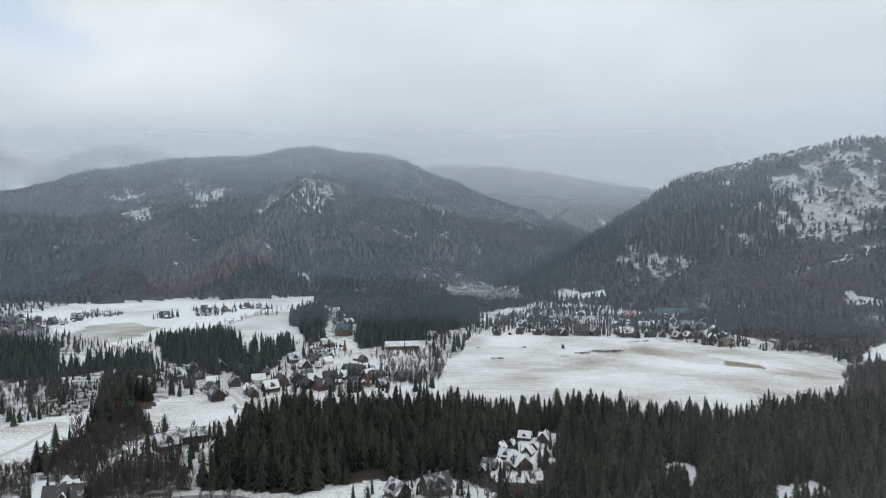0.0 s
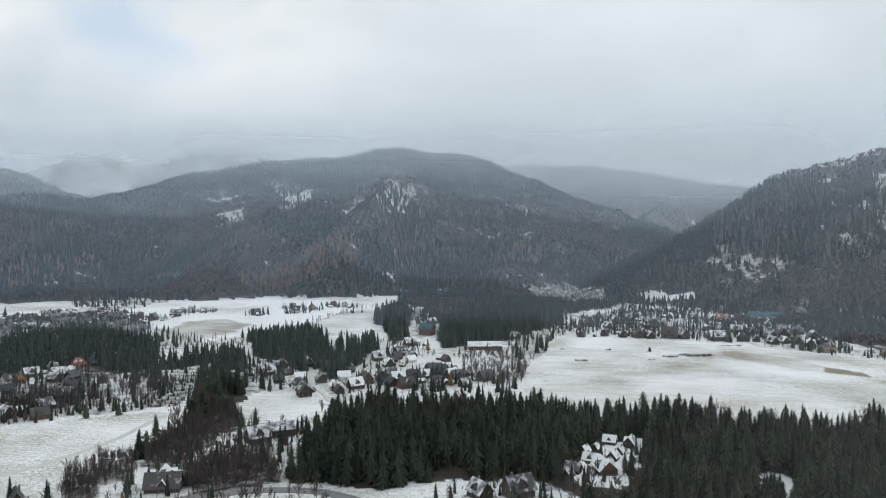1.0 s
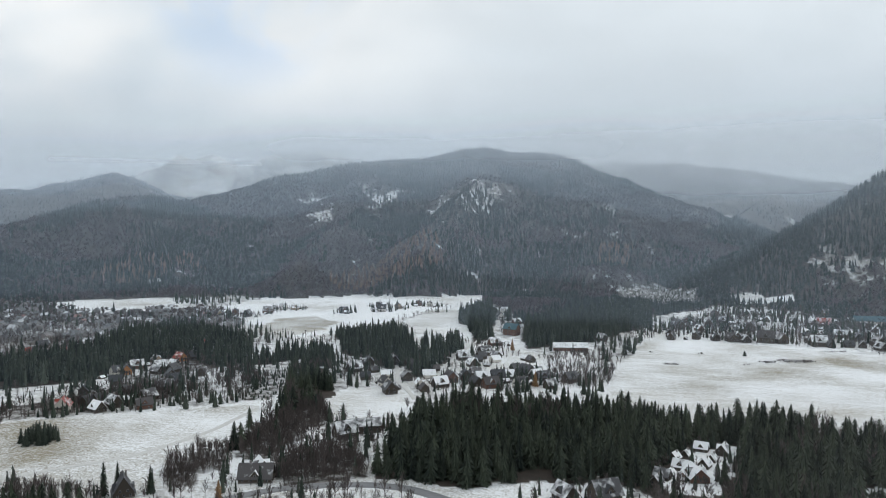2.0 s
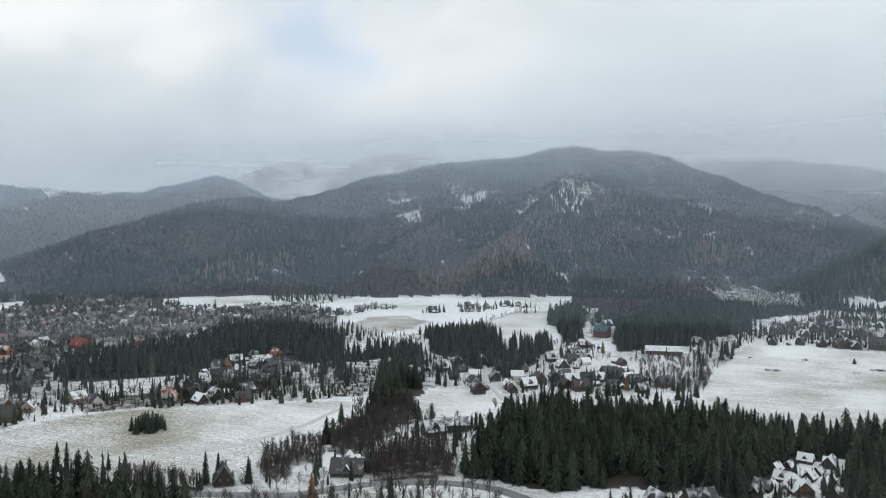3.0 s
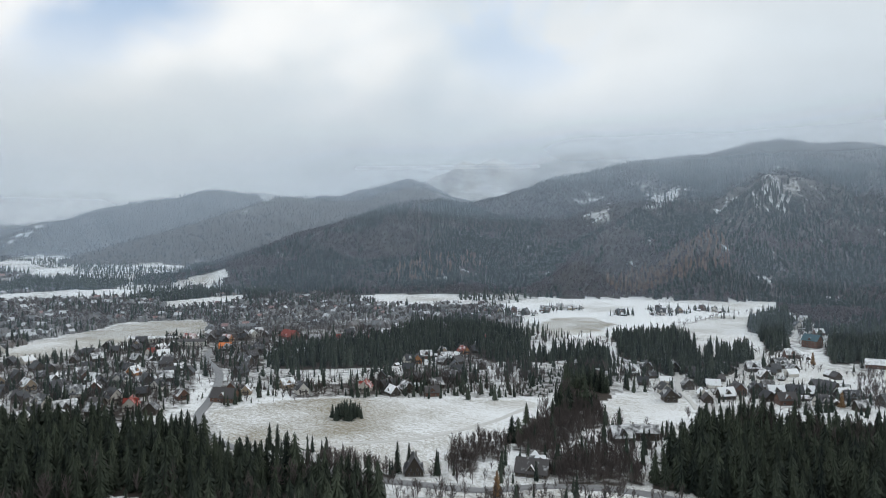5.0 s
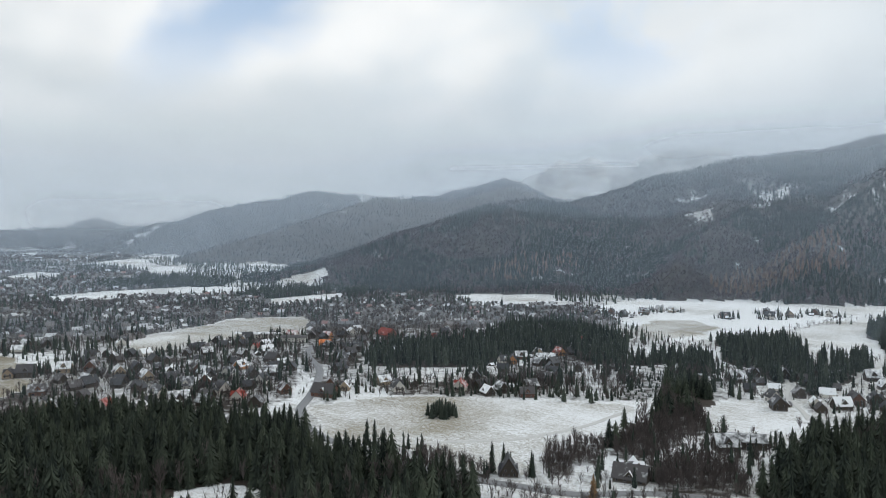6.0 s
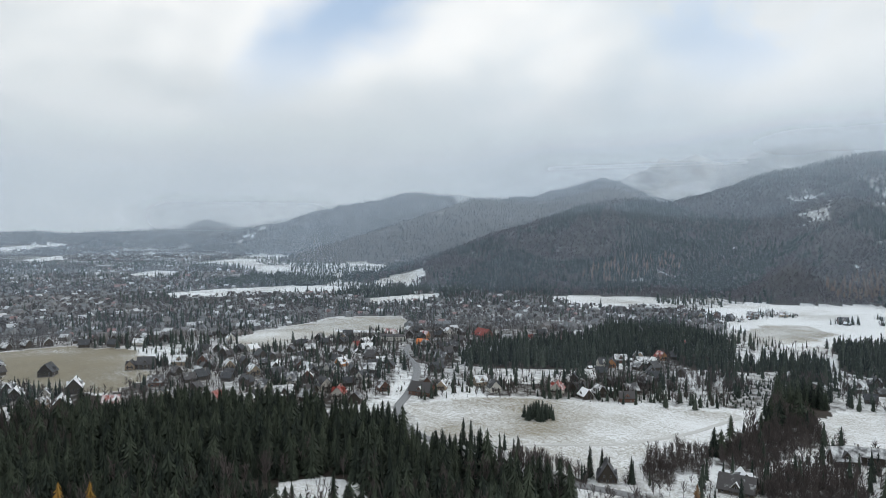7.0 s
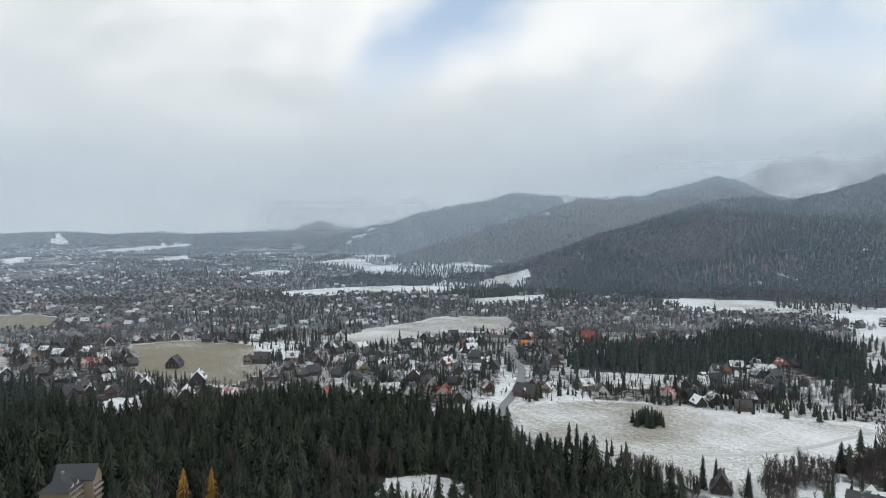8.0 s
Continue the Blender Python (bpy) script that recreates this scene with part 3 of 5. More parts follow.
def thinned(x, y):
    """How far a felled or rocky stretch of the mountain is open, 0 to 1, in ragged patches."""
    ragged = 0.55 * fbm(x, y, 22, 3, 515) + 0.45 * fbm(x, y, 90, 3, 525)
    open_cut = np.clip((ragged - 0.40) * 7, 0, 0.95)
    half_cut = np.clip((ragged - 0.425) * 7, 0, 0.88)
    stray = np.clip((ragged - np.where(x < -550, 0.64, 0.585)) * 8, 0, 0.75)
    return np.where(within(x, y, CUTS, 60), open_cut, np.where(within(x, y, ROUGH_CUTS, 60), half_cut, stray))


def mesh_of(name, verts, tris, mats, slots=None, points=None, smooth=False):
    """A mesh from arrays: points are named values, one for each vertex."""
    me = bpy.data.meshes.new(name)
    me.vertices.add(len(verts))
    me.vertices.foreach_set("co", np.ascontiguousarray(verts, np.float32).ravel())
    me.loops.add(len(tris) * 3)
    me.loops.foreach_set("vertex_index", np.ascontiguousarray(tris, np.int32).ravel())
    me.polygons.add(len(tris))
    me.polygons.foreach_set("loop_start", np.arange(0, len(tris) * 3, 3, dtype=np.int32))
    if slots is not None:
        me.polygons.foreach_set("material_index", np.ascontiguousarray(slots, np.int32))
    me.polygons.foreach_set("use_smooth", np.full(len(tris), smooth))
    for k, v in (points or {}).items():
        me.attributes.new(k, "FLOAT", "POINT").data.foreach_set("value", np.ascontiguousarray(v, np.float32))
    for m in mats:
        me.materials.append(m)
    me.update(calc_edges=True)
    return me


def build_ground():
    fine = np.arange(-36, 96.01, 0.3)
    turns = np.radians(np.concatenate([fine, np.arange(99, 324, 4.0)]))
    rings = [0.001, 40, 80, 120]
    r = 150.0
    while r < 4980:
        rings.append(r)
        r *= 1.012
    rings = np.array(rings + [4985.0])
    A, R = np.meshgrid(turns, rings)
    x, y = (-np.sin(A) * R).ravel(), (np.cos(A) * R).ravel()
    z = ground_height(x, y)
    na, nr = len(turns), len(rings)
    i, j = np.meshgrid(np.arange(na), np.arange(nr - 1))
    a, b = (j * na + i).ravel(), (j * na + (i + 1) % na).ravel()
    tris = np.concatenate([np.stack([a, b, b + na], 1), np.stack([a, b + na, a + na], 1)])[:, ::-1]
    field = open_field(x, y)
    slope = wooded_slope(x, y)
    bare = thinned(x, y)
    wood = np.where(within(x, y, NEAR_WOODS), 0.90, 0.0)
    wood = np.maximum(wood, np.where(within(x, y, BELTS), np.where(within(x, y, [BELT_G]), 0.55, 0.86), 0))
    wood = np.maximum(wood, np.where(within(x, y, SCRUBS), 0.70, 0))
    wood = np.maximum(wood, np.where(within(x, y, TOWNS), 0.50 + 0.42 * fbm(x, y, 60, 3, 611), 0))
    wood = np.maximum(wood, np.where(slope, 0.90 - 0.38 * bare, 0.28 + 0.42 * fbm(x, y, 70, 3, 613)))
    # paling of the slope floor by height: rime plus painted haze
    rime_haze = np.where(slope, 0.10 + 0.5 * np.clip((z - 90) / 400, 0, 1), 0.0)
    peak = near_line(x, y, CLOUD_PEAK)[0] < 800
    wood = np.where(peak & slope, 0.35 + 0.4 * fbm(x, y, 120, 4, 44), wood)
    wood = np.where(within(x, y, [PLANTATION, PLANTATION_BACK]), 0.66, wood)
    wood = np.where(field, 0.0, wood)
    grass = 0.12 + 0.55 * fbm(x, y, 110, 4, 91)
    for a, v in ((BROWN_FIELD, 0.78), (TAN_FIELD, 0.90), (ROADSIDE_FIELD, 0.50), (FIELD_BARE, 0.56), (BACK_MEADOW, 0.30), (WEST_FIELD, 0.55), (SNOW_HILL, 0.44), (HILL_BAND, 0.56), (BROWN_PATCH, 0.62), (FURROW, 1.1)):
        grass = np.where(within(x, y, [a], 10), v + 0.6 * (fbm(x, y, 90, 4, 12) - 0.5), grass)
    me = mesh_of("ground", np.stack([x, y, z], 1), tris, [M_GROUND], None, {"grass": grass, "wood": wood, "rime_haze": rime_haze}, True)
    return tagged(new("ground", me), "snow-dusted valley floor and wooded mountain slopes", "ground", kind="structure")


ground = build_ground()


def ribbon(name, line, width, mat, lift, label, category):
    """A road of even width laid along a line of the plan."""
    pts = np.array(line, float)
    for _ in range(3):
        q = [pts[0]]
        for p, s in zip(pts, pts[1:]):
            q += [p * 0.75 + s * 0.25, p * 0.25 + s * 0.75]
        pts = np.array(q + [pts[-1]])
    d = np.gradient(pts, axis=0)
    side = np.stack([-d[:, 1], d[:, 0]], 1) / np.hypot(d[:, 0], d[:, 1])[:, None]
    rows = []
    for k, drop in ((-0.58, -0.9), (-0.5, 0), (-0.17, 0.05), (0.17, 0.05), (0.5, 0), (0.58, -0.9)):
        p = pts + side * width * k
        rows.append(np.stack([p[:, 0], p[:, 1], ground_height(pts[:, 0], pts[:, 1]) + lift + drop], 1))
    v = np.concatenate(rows)
    n = len(pts)
    t = []
    for k in range(5):
        i = np.arange(n - 1)
        a, b = k * n + i, (k + 1) * n + i
        t += [np.stack([a, a + 1, b + 1], 1), np.stack([a, b + 1, b], 1)]
    t = np.concatenate(t)[:, ::-1]
    return tagged(new(name, mesh_of(name, v, t, [mat], None, None, True)), label, category, kind="structure")


ribbon("road", ROAD_LINE, 7.6, M_ROAD, 0.5, "wet grey asphalt road winding through the town", "road")
ribbon("lane", LANE_LINE, 4.0, M_TRACK, 0.35, "narrow snow-covered lane between the houses", "lane")
ribbon("track", TRACK_LINE, 4.5, M_TRACK, 0.3, "trodden track across the snowy field", "track")
ribbon("lane", BACK_LANE, 4.0, M_TRACK, 0.35, "narrow snow-covered lane climbing to the houses", "lane")
# ---- trees ----
def spruce_shape(whorls, sprays, seed, taper=0.82):
    """A spruce of unit height and unit crown radius: whorls of drooping sprays round a dark inner cone."""
    r = random.Random(seed)
    v, f = [(0, 0, 0.96)], []
    ring = 5
    for i in range(ring):
        a = 2 * math.pi * i / ring
        v.append((0.6 * math.cos(a), 0.6 * math.sin(a), 0.06))
    f += [(0, 1 + i, 1 + (i + 1) % ring) for i in range(ring)]
    for k in range(whorls):
        u = k / whorls
        z0, turn = 0.07 + 0.88 * u, r.uniform(0, 6.28)
        count = max(4, round(sprays * (1 - 0.5 * u)))
        for i in range(count):
            reach = (1 - u) ** taper * r.uniform(0.74, 1.16) + 0.04
            a = turn + 2 * math.pi * (i + r.uniform(-0.3, 0.3)) / count
            half = 0.40 * math.pi / count * r.uniform(0.7, 1.3)
            z = z0 + r.uniform(-0.5, 0.5) / whorls
            droop = 0.03 + 0.05 * (1 - u)
            n = len(v)
            v.append((0, 0, min(1.0, z + 0.04 + 0.6 / whorls)))
            v += [(reach * q * math.cos(a + t), reach * q * math.sin(a + t), z - droop * r.uniform(0.3, 1.2)) for t, q in ((-half, r.uniform(0.75, 1.0)), (half, r.uniform(0.75, 1.0)))]
            f.append((n, n + 1, n + 2))
    n = len(v)
    v += [(0.07, 0, 0.88), (-0.035, 0.06, 0.88), (-0.035, -0.06, 0.88), (0, 0, 1.0)]
    f += [(n, n + 1, n + 3), (n + 1, n + 2, n + 3), (n + 2, n, n + 3)]
    return np.array(v), np.array(f), np.zeros(len(f), int)


def tiny_spruce_shape(points, seed):
    """A far-off spruce: two ragged tiers."""
    r = random.Random(seed)
    v, f = [], []
    for z0, rad, top in ((0.02, 1.0, 0.66), (0.40, 0.66, 1.0)):
        apex = len(v)
        v.append((r.uniform(-0.05, 0.05), r.uniform(-0.05, 0.05), top))
        start = r.uniform(0, 6.28)
        for i in range(points):
            a, q = start + 2 * math.pi * i / points, rad * r.uniform(0.7, 1.15)
            v.append((q * math.cos(a), q * math.sin(a), z0 + r.uniform(-0.05, 0.05)))
        f += [(apex, apex + 1 + i, apex + 1 + (i + 1) % points) for i in range(points)]
    return np.array(v), np.array(f), np.zeros(len(f), int)


def brush_shape(sprays, seed):
    """A far-off leafless tree: sprays of twigs that widen upwards into a rounded, broken crown."""
    r = random.Random(seed)
    v, f = [(-0.05, 0, 0), (0.05, 0, 0), (0, 0, 0.7)], [(0, 1, 2)]
    for i in range(sprays):
        a, lift = 2.4 * i + r.uniform(-0.3, 0.3), (i + 0.5) / sprays
        out, top = 0.95 * math.sqrt(1 - lift ** 2) * r.uniform(0.75, 1.1), 0.42 + 0.56 * lift * r.uniform(0.85, 1.05)
        w = 0.34 * r.uniform(0.8, 1.3)
        n = len(v)
        v.append((0.1 * out * math.cos(a), 0.1 * out * math.sin(a), 0.25 + 0.3 * lift))
        v.append((out * math.cos(a) - w * math.sin(a), out * math.sin(a) + w * math.cos(a), top + r.uniform(-0.08, 0.08)))
        v.append((out * math.cos(a) + w * math.sin(a), out * math.sin(a) - w * math.cos(a), top + r.uniform(-0.08, 0.08)))
        f.append((n, n + 1, n + 2))
    return np.array(v), np.array(f), np.zeros(len(f), int)


def trunk_shape(width=0.07, top=0.5):
    v = [(0, 0, top)] + [(width * math.cos(a), width * math.sin(a), -0.03) for a in (0, 1.57, 3.14, 4.71)]
    f = [(0, 1 + i, 1 + (i + 1) % 4) for i in range(4)]
    return np.array(v), np.array(f), np.ones(4, int)


def bare_shape(limbs, twigs, seed, width=0.03):
    """A leafless tree of unit height and spread: a trunk, rising limbs and twigs at their ends."""
    r = random.Random(seed)
    v, f = [], []

    def blade(p, q, w):
        d = Vector(q) - Vector(p)
        s = d.cross(Vector((r.uniform(-1, 1), r.uniform(-1, 1), r.uniform(-1, 1))))
        s = s.normalized() * w if s.length > 1e-6 else Vector((w, 0, 0))
        k = len(v)
        v.extend([tuple(Vector(p) - s), tuple(Vector(p) + s), tuple(q)])
        f.append((k, k + 1, k + 2))

    for a in (0, 2.1, 4.2):
        k = len(v)
        v.extend([(width * 1.6 * math.cos(a), width * 1.6 * math.sin(a), -0.02), (width * 1.6 * math.cos(a + 2.1), width * 1.6 * math.sin(a + 2.1), -0.02), (0, 0, 0.9)])
        f.append((k, k + 1, k + 2))
    for _ in range(limbs):
        z = r.uniform(0.18, 0.65)
        a, up = r.uniform(0, 6.28), r.uniform(0.16, 0.40)
        o = r.uniform(0.45, 1.0) * (1.15 - z)
        tip = (o * math.cos(a), o * math.sin(a), min(1.0, z + up))
        blade((0, 0, z), tip, width)
        for _ in range(twigs):
            s = r.uniform(0.35, 1.0)
            p = (tip[0] * s, tip[1] * s, z + (tip[2] - z) * s)
            q = (p[0] + r.uniform(-0.28, 0.28), p[1] + r.uniform(-0.28, 0.28), p[2] + r.uniform(0.03, 0.24))
            blade(p, q, width * 0.8)
    return np.array(v), np.array(f), np.zeros(len(f), int)


def joined(*shapes):
    v, f, s, n = [], [], [], 0
    for a, b, c in shapes:
        v.append(a), f.append(b + n), s.append(c)
        n += len(a)
    return np.concatenate(v), np.concatenate(f), np.concatenate(s)


def grove(name, shapes, places, mats, label, category, seed=0):
    """One object of many trees. places: rows of x, y, z, height, radius."""
    rng = np.random.default_rng(seed)
    pick = rng.integers(0, len(shapes), len(places))
    V, F, S, T, base = [], [], [], [], 0
    for k, (v, f, s) in enumerate(shapes):
        p = places[pick == k]
        if not len(p):
            continue
        a = rng.uniform(0, 6.28, len(p))
        lean = rng.normal(0, 0.025, (len(p), 2))
        c, d = np.cos(a)[:, None], np.sin(a)[:, None]
        h, r = p[:, 3:4], p[:, 4:5]
        x = (v[:, 0] * c - v[:, 1] * d) * r + p[:, 0:1] + v[:, 2] * h * lean[:, :1]
        y = (v[:, 0] * d + v[:, 1] * c) * r + p[:, 1:2] + v[:, 2] * h * lean[:, 1:]
        z = v[:, 2] * h + p[:, 2:3]
        V.append(np.stack([x, y, z], 2).reshape(-1, 3))
        F.append((f[None] + (np.arange(len(p)) * len(v))[:, None, None] + base).reshape(-1, 3))
        S.append(np.tile(s, len(p)))
        T.append(np.repeat(rng.beta(1.1, 1.5, len(p)), len(v)))
        base += len(p) * len(v)
    me = mesh_of(name, np.concatenate(V), np.concatenate(F), mats, np.concatenate(S), {"tone": np.concatenate(T)})
    return tagged(new(name, me), label, category, kind="stuff")


def strewn(areas, spacing, seed, keep=1.0, box=None, waver=10.0):
    """Jittered places, about `spacing` metres apart, over the areas of the plan."""
    rng = np.random.default_rng(seed)
    if box is None:
        c = np.array([p for a in areas for p in a], float)
        box = (*c.min(0), *c.max(0))
    x, y = np.meshgrid(np.arange(box[0], box[2], spacing), np.arange(box[1], box[3], spacing))
    x = (x + rng.uniform(-0.48, 0.48, x.shape) * spacing).ravel()
    y = (y + rng.uniform(-0.48, 0.48, y.shape) * spacing).ravel()
    m = rng.uniform(0, 1, x.shape) < keep
    x, y = x[m], y[m]
    if areas is not None:
        m = within(x, y, areas, waver)
        x, y = x[m], y[m]
    return x, y


def clear_of_roads(x, y, gap=8.0):
    d = np.minimum(near_line(x, y, ROAD_LINE)[0], near_line(x, y, BACK_LANE)[0] + 3)
    d = np.minimum(d, near_line(x, y, LANE_LINE)[0] + 3)
    return d > gap


def rows_of(x, y, low, high, slim, seed, sink=0.3):
    rng = np.random.default_rng(seed)
    h = rng.uniform(0, 1, len(x)) ** 0.8 * (high - low) + low
    h *= 0.7 + 0.6 * fbm(x, y, 45, 2, 404)
    return np.stack([x, y, ground_height(x, y) - sink, h, h * slim * rng.uniform(0.75, 1.45, len(x))], 1)


def apart_from(x, y, spots, gap):
    m = np.ones(len(x), bool)
    for p in spots:
        m &= np.hypot(x - p[0], y - p[1]) > gap
    return m


SPOTS = [p for group in (CENTRE_HOUSES, BACK_HOUSES, HAMLET_HOUSES, HILL_HOUSES, CHALETS, SINGLE_HOUSES, LANDMARKS, WEST_HOUSES) for p in group]
OPEN = [SNOW_HILL, ROADSIDE_FIELD, WEST_FIELD, BACK_MEADOW, MEADOW_STRIP, CENTRE_FIELD, BROWN_FIELD, TAN_FIELD, CLEARING_ROAD, CLEARING_WEST, LOW_FIELD,
        CHALET_YARD, GLADE, GLADE_EAST, FAR_FIELD_A, FAR_FIELD_B, FAR_FIELD_C, FAR_FIELD_D, FAR_FIELD_E, FAR_FIELD_F, FAR_FIELD_H, FAR_FIELD_I, FAR_FIELD_J, FAR_FIELD_K, FAR_FIELD_L, EAST_CLEARING, EAST_CORNER, VILLAGE_BACK_FIELD]

SPRUCE_FULL = [joined(spruce_shape(19, 12, s, 0.44 + 0.06 * (s % 4)), trunk_shape()) for s in (1, 2, 3, 4, 5, 6, 7)]
SPRUCE_PLAIN = [joined(spruce_shape(8, 6, s, 0.58), trunk_shape(0.08, 0.3)) for s in (11, 12, 13, 14, 15)]
SPRUCE_SMALL = [tiny_spruce_shape(4, s) for s in (21, 22, 23, 24, 25, 26)]
BARE_FULL = [bare_shape(15, 5, s, 0.034) for s in (31, 32, 33, 34)]
BARE_PLAIN = [bare_shape(9, 2, s, 0.05) for s in (41, 42, 43)]
BARE_SMALL = [brush_shape(8, s) for s in (51, 52, 53, 54, 55)]

# the two dark woods close by and the belt beside them
x, y = strewn(NEAR_WOODS, 6.8, 1, 0.95, None, 8.0)
m = ~within(x, y, [LOW_FIELD, YARD_FRONT, CHALET_YARD, GLADE, GLADE_EAST, CLEARING_ROAD, CLEARING_WEST, ROADSIDE_FIELD, CENTRE_FIELD], 5) & clear_of_roads(x, y, 9) & apart_from(x, y, SPOTS, 10) & apart_from(x, y, [HOTEL], 28)
m &= near_line(x, y, [HOTEL, (HOTEL[0] * 0.85, HOTEL[1] * 0.85)])[0] > 20
for gx, gy in GOLD_LARCHES:
    m &= near_line(x, y, [(gx * 1.01, gy * 1.01), (gx * 0.86, gy * 0.86)])[0] > 7.5
m &= fbm(x, y, 55, 3, 808) > np.where(within(x, y, [BELT_A]), 0.47, np.where((y < 75) & (x < -450), 0.40, 0.22))
x, y = x[m], y[m]
NEAR_SPRUCES = rows_of(x, y, 12, 28, 0.195, 2)
NEAR_SPRUCES[:, 3:] *= np.where(within(x, y, [BELT_A]), 0.72, 1.0)[:, None]

# single trees of the nearest edge of both woods are things of their own
order = np.argsort(np.hypot(NEAR_SPRUCES[:, 0], NEAR_SPRUCES[:, 1]))
in_view = NEAR_SPRUCES[:, 1] * 0.5 + 0.9 * np.abs(NEAR_SPRUCES[:, 0]) > 230
singles = [i for i in order if in_view[i]][:215]
rest = np.setdiff1d(np.arange(len(NEAR_SPRUCES)), singles)
grove("spruce_forest", SPRUCE_FULL, NEAR_SPRUCES[rest], [M_SPRUCE, M_BARK], "dense dark green spruce forest with snow between the trunks", "forest", 3)


def part(name, me, parent, label=""):
    ob = new(name, me)
    ob.parent = parent
    return tagged(ob, label)


def spruce_tree(shape, k):
    ob = tagged(new("spruce_tree"), "tall dark green spruce standing at the edge of the forest", "tree", "spruces of the near woods")
    v, f, s = shape
    n = int(f[s == 0].max()) + 1
    part("crown", mesh_of("spruce_crown", v[:n] * (0.185, 0.185, 1), f[s == 0], [M_SPRUCE], None, {"tone": np.full(n, 0.25 + 0.12 * k)}), ob)
    part("trunk", mesh_of("spruce_trunk", v[n:] * (0.185, 0.185, 1), f[s == 1] - n, [M_BARK], None, None), ob)
    return ob


protos = [spruce_tree(s, k) for k, s in enumerate(SPRUCE_FULL)]
for k, i in enumerate(singles):
    px, py, pz, h, r = NEAR_SPRUCES[i]
    m = pose(px, py, pz, 0, 0, (k * 77) % 360) @ Matrix.Diagonal((r / 0.185, r / 0.185, h, 1))
    if k < len(protos):
        protos[k].matrix_basis = m
    else:
        copy_thing(protos[k % len(protos)], Matrix.Identity(4)).matrix_basis = m

# belts of spruces between the fields and through the town
x, y = strewn(BELTS, 7.6, 11, 0.90)
m = clear_of_roads(x, y) & apart_from(x, y, SPOTS, 9) & ~within(x, y, OPEN, 4)
m &= ~within(x, y, [BELT_G]) | (fbm(x, y, 40, 3, 717) > 0.46)
x, y = x[m], y[m]
P = rows_of(x, y, 11, 25, 0.20, 12)
P[:, 3:] *= np.where(within(x, y, [BELT_G]), 0.55, 1.0)[:, None]
grove("spruce_belt", SPRUCE_PLAIN, P, [M_SPRUCE_MID, M_BARK], "belts of dark spruces between snowy fields", "forest", 13)

# the clump that stands alone on the field by the road
x, y = strewn([BELT_H], 4.5, 15, 0.9, None, 2)
grove("spruce_clump", SPRUCE_FULL, rows_of(x, y, 8, 14, 0.2, 16), [M_SPRUCE_MID, M_BARK], "small clump of spruces on the snowy field", "trees", 17)

# loose spruces over the valley floor
x, y = strewn(None, 15, 21, 0.6, (-3000, 250, 1100, 1900))
m = ~within(x, y, OPEN, 5) & ~wooded_slope(x, y) & clear_of_roads(x, y) & ~within(x, y, [PLANTATION, SCRUB_E, CENTRE_FIELD_BACK]) & apart_from(x, y, SPOTS, 10) & (fbm(x, y, 130, 3, 61) > 0.47) & ~within(x, y, NEAR_WOODS)
x, y = x[m], y[m]
P = rows_of(x, y, 8, 20, 0.18, 22)
grove("scattered_spruces", SPRUCE_PLAIN, P, [M_SPRUCE_MID, M_BARK], "scattered dark spruces among houses and fields", "trees", 23)

# leafless trees: thickets near by, gardens of the town
x, y = strewn(SCRUBS, 3.4, 31, 0.92)
m = clear_of_roads(x, y) & apart_from(x, y, SPOTS, 11) & ~within(x, y, [CENTRE_FIELD, LOW_FIELD], 3)
x, y = x[m], y[m]
P = rows_of(x, y, 5, 12, 0.26, 32)
grove("bare_thicket", BARE_FULL, P, [M_BARE], "leafless brown thicket of birch and alder", "thicket", 33)
x, y = strewn(NEAR_WOODS, 12, 38, 0.75)
m = (fbm(x, y, 90, 2, 606) > 0.5) & ~within(x, y, OPEN, 3) & clear_of_roads(x, y) & apart_from(x, y, SPOTS, 9) & apart_from(x, y, [HOTEL], 20)
P = rows_of(x[m], y[m], 15, 25, 0.24, 39)
grove("bare_forest_trees", BARE_FULL, P, [M_BARE], "leafless brown trees standing among the spruces", "trees", 40)
x, y = strewn(LOOSE_SCRUBS, 6, 34, 0.6)
m = clear_of_roads(x, y) & apart_from(x, y, SPOTS, 9)
P = rows_of(x[m], y[m], 4, 13, 0.28, 35)
grove("bare_bushes", BARE_FULL, P, [M_BARE], "loose leafless bushes and birches on snowy ground", "bushes", 36)
x, y = strewn([PLANTATION, PLANTATION_BACK], 4.0, 37, 0.6)
P = rows_of(x, y, 1.6, 5.5, 0.28, 38)
grove("young_plantation", SPRUCE_PLAIN, P, [M_SPRUCE_MID, M_BARK], "young conifers planted on a snowy clearing", "plantation", 39)
x, y = strewn(TOWNS, 8.4, 41, 0.75)
m = ~within(x, y, OPEN, 5) & clear_of_roads(x, y, 7) & apart_from(x, y, SPOTS, 8) & (np.hypot(x, y) < 4700)
m &= (np.hypot(x, y) < 2200) | (fbm(x, y, 150, 3, 919) > 0.5)
x, y = x[m], y[m]
P = rows_of(x, y, 5, 13, 0.34, 42)
close = np.hypot(x, y) < 1250
rng = np.random.default_rng(45)
far_off = ~close & (rng.uniform(0, 1, len(x)) < 0.55)
grove("town_trees", BARE_SMALL, P[far_off], [M_BARE], "leafless trees in the far part of the town", "trees", 44)
P = P[close]
grove("garden_trees", BARE_PLAIN, P, [M_BARE], "leafless grey-brown garden trees among the houses", "trees", 43)
x, y = strewn(None, 10, 51, 0.8, (-1500, 280, 1000, 1500))
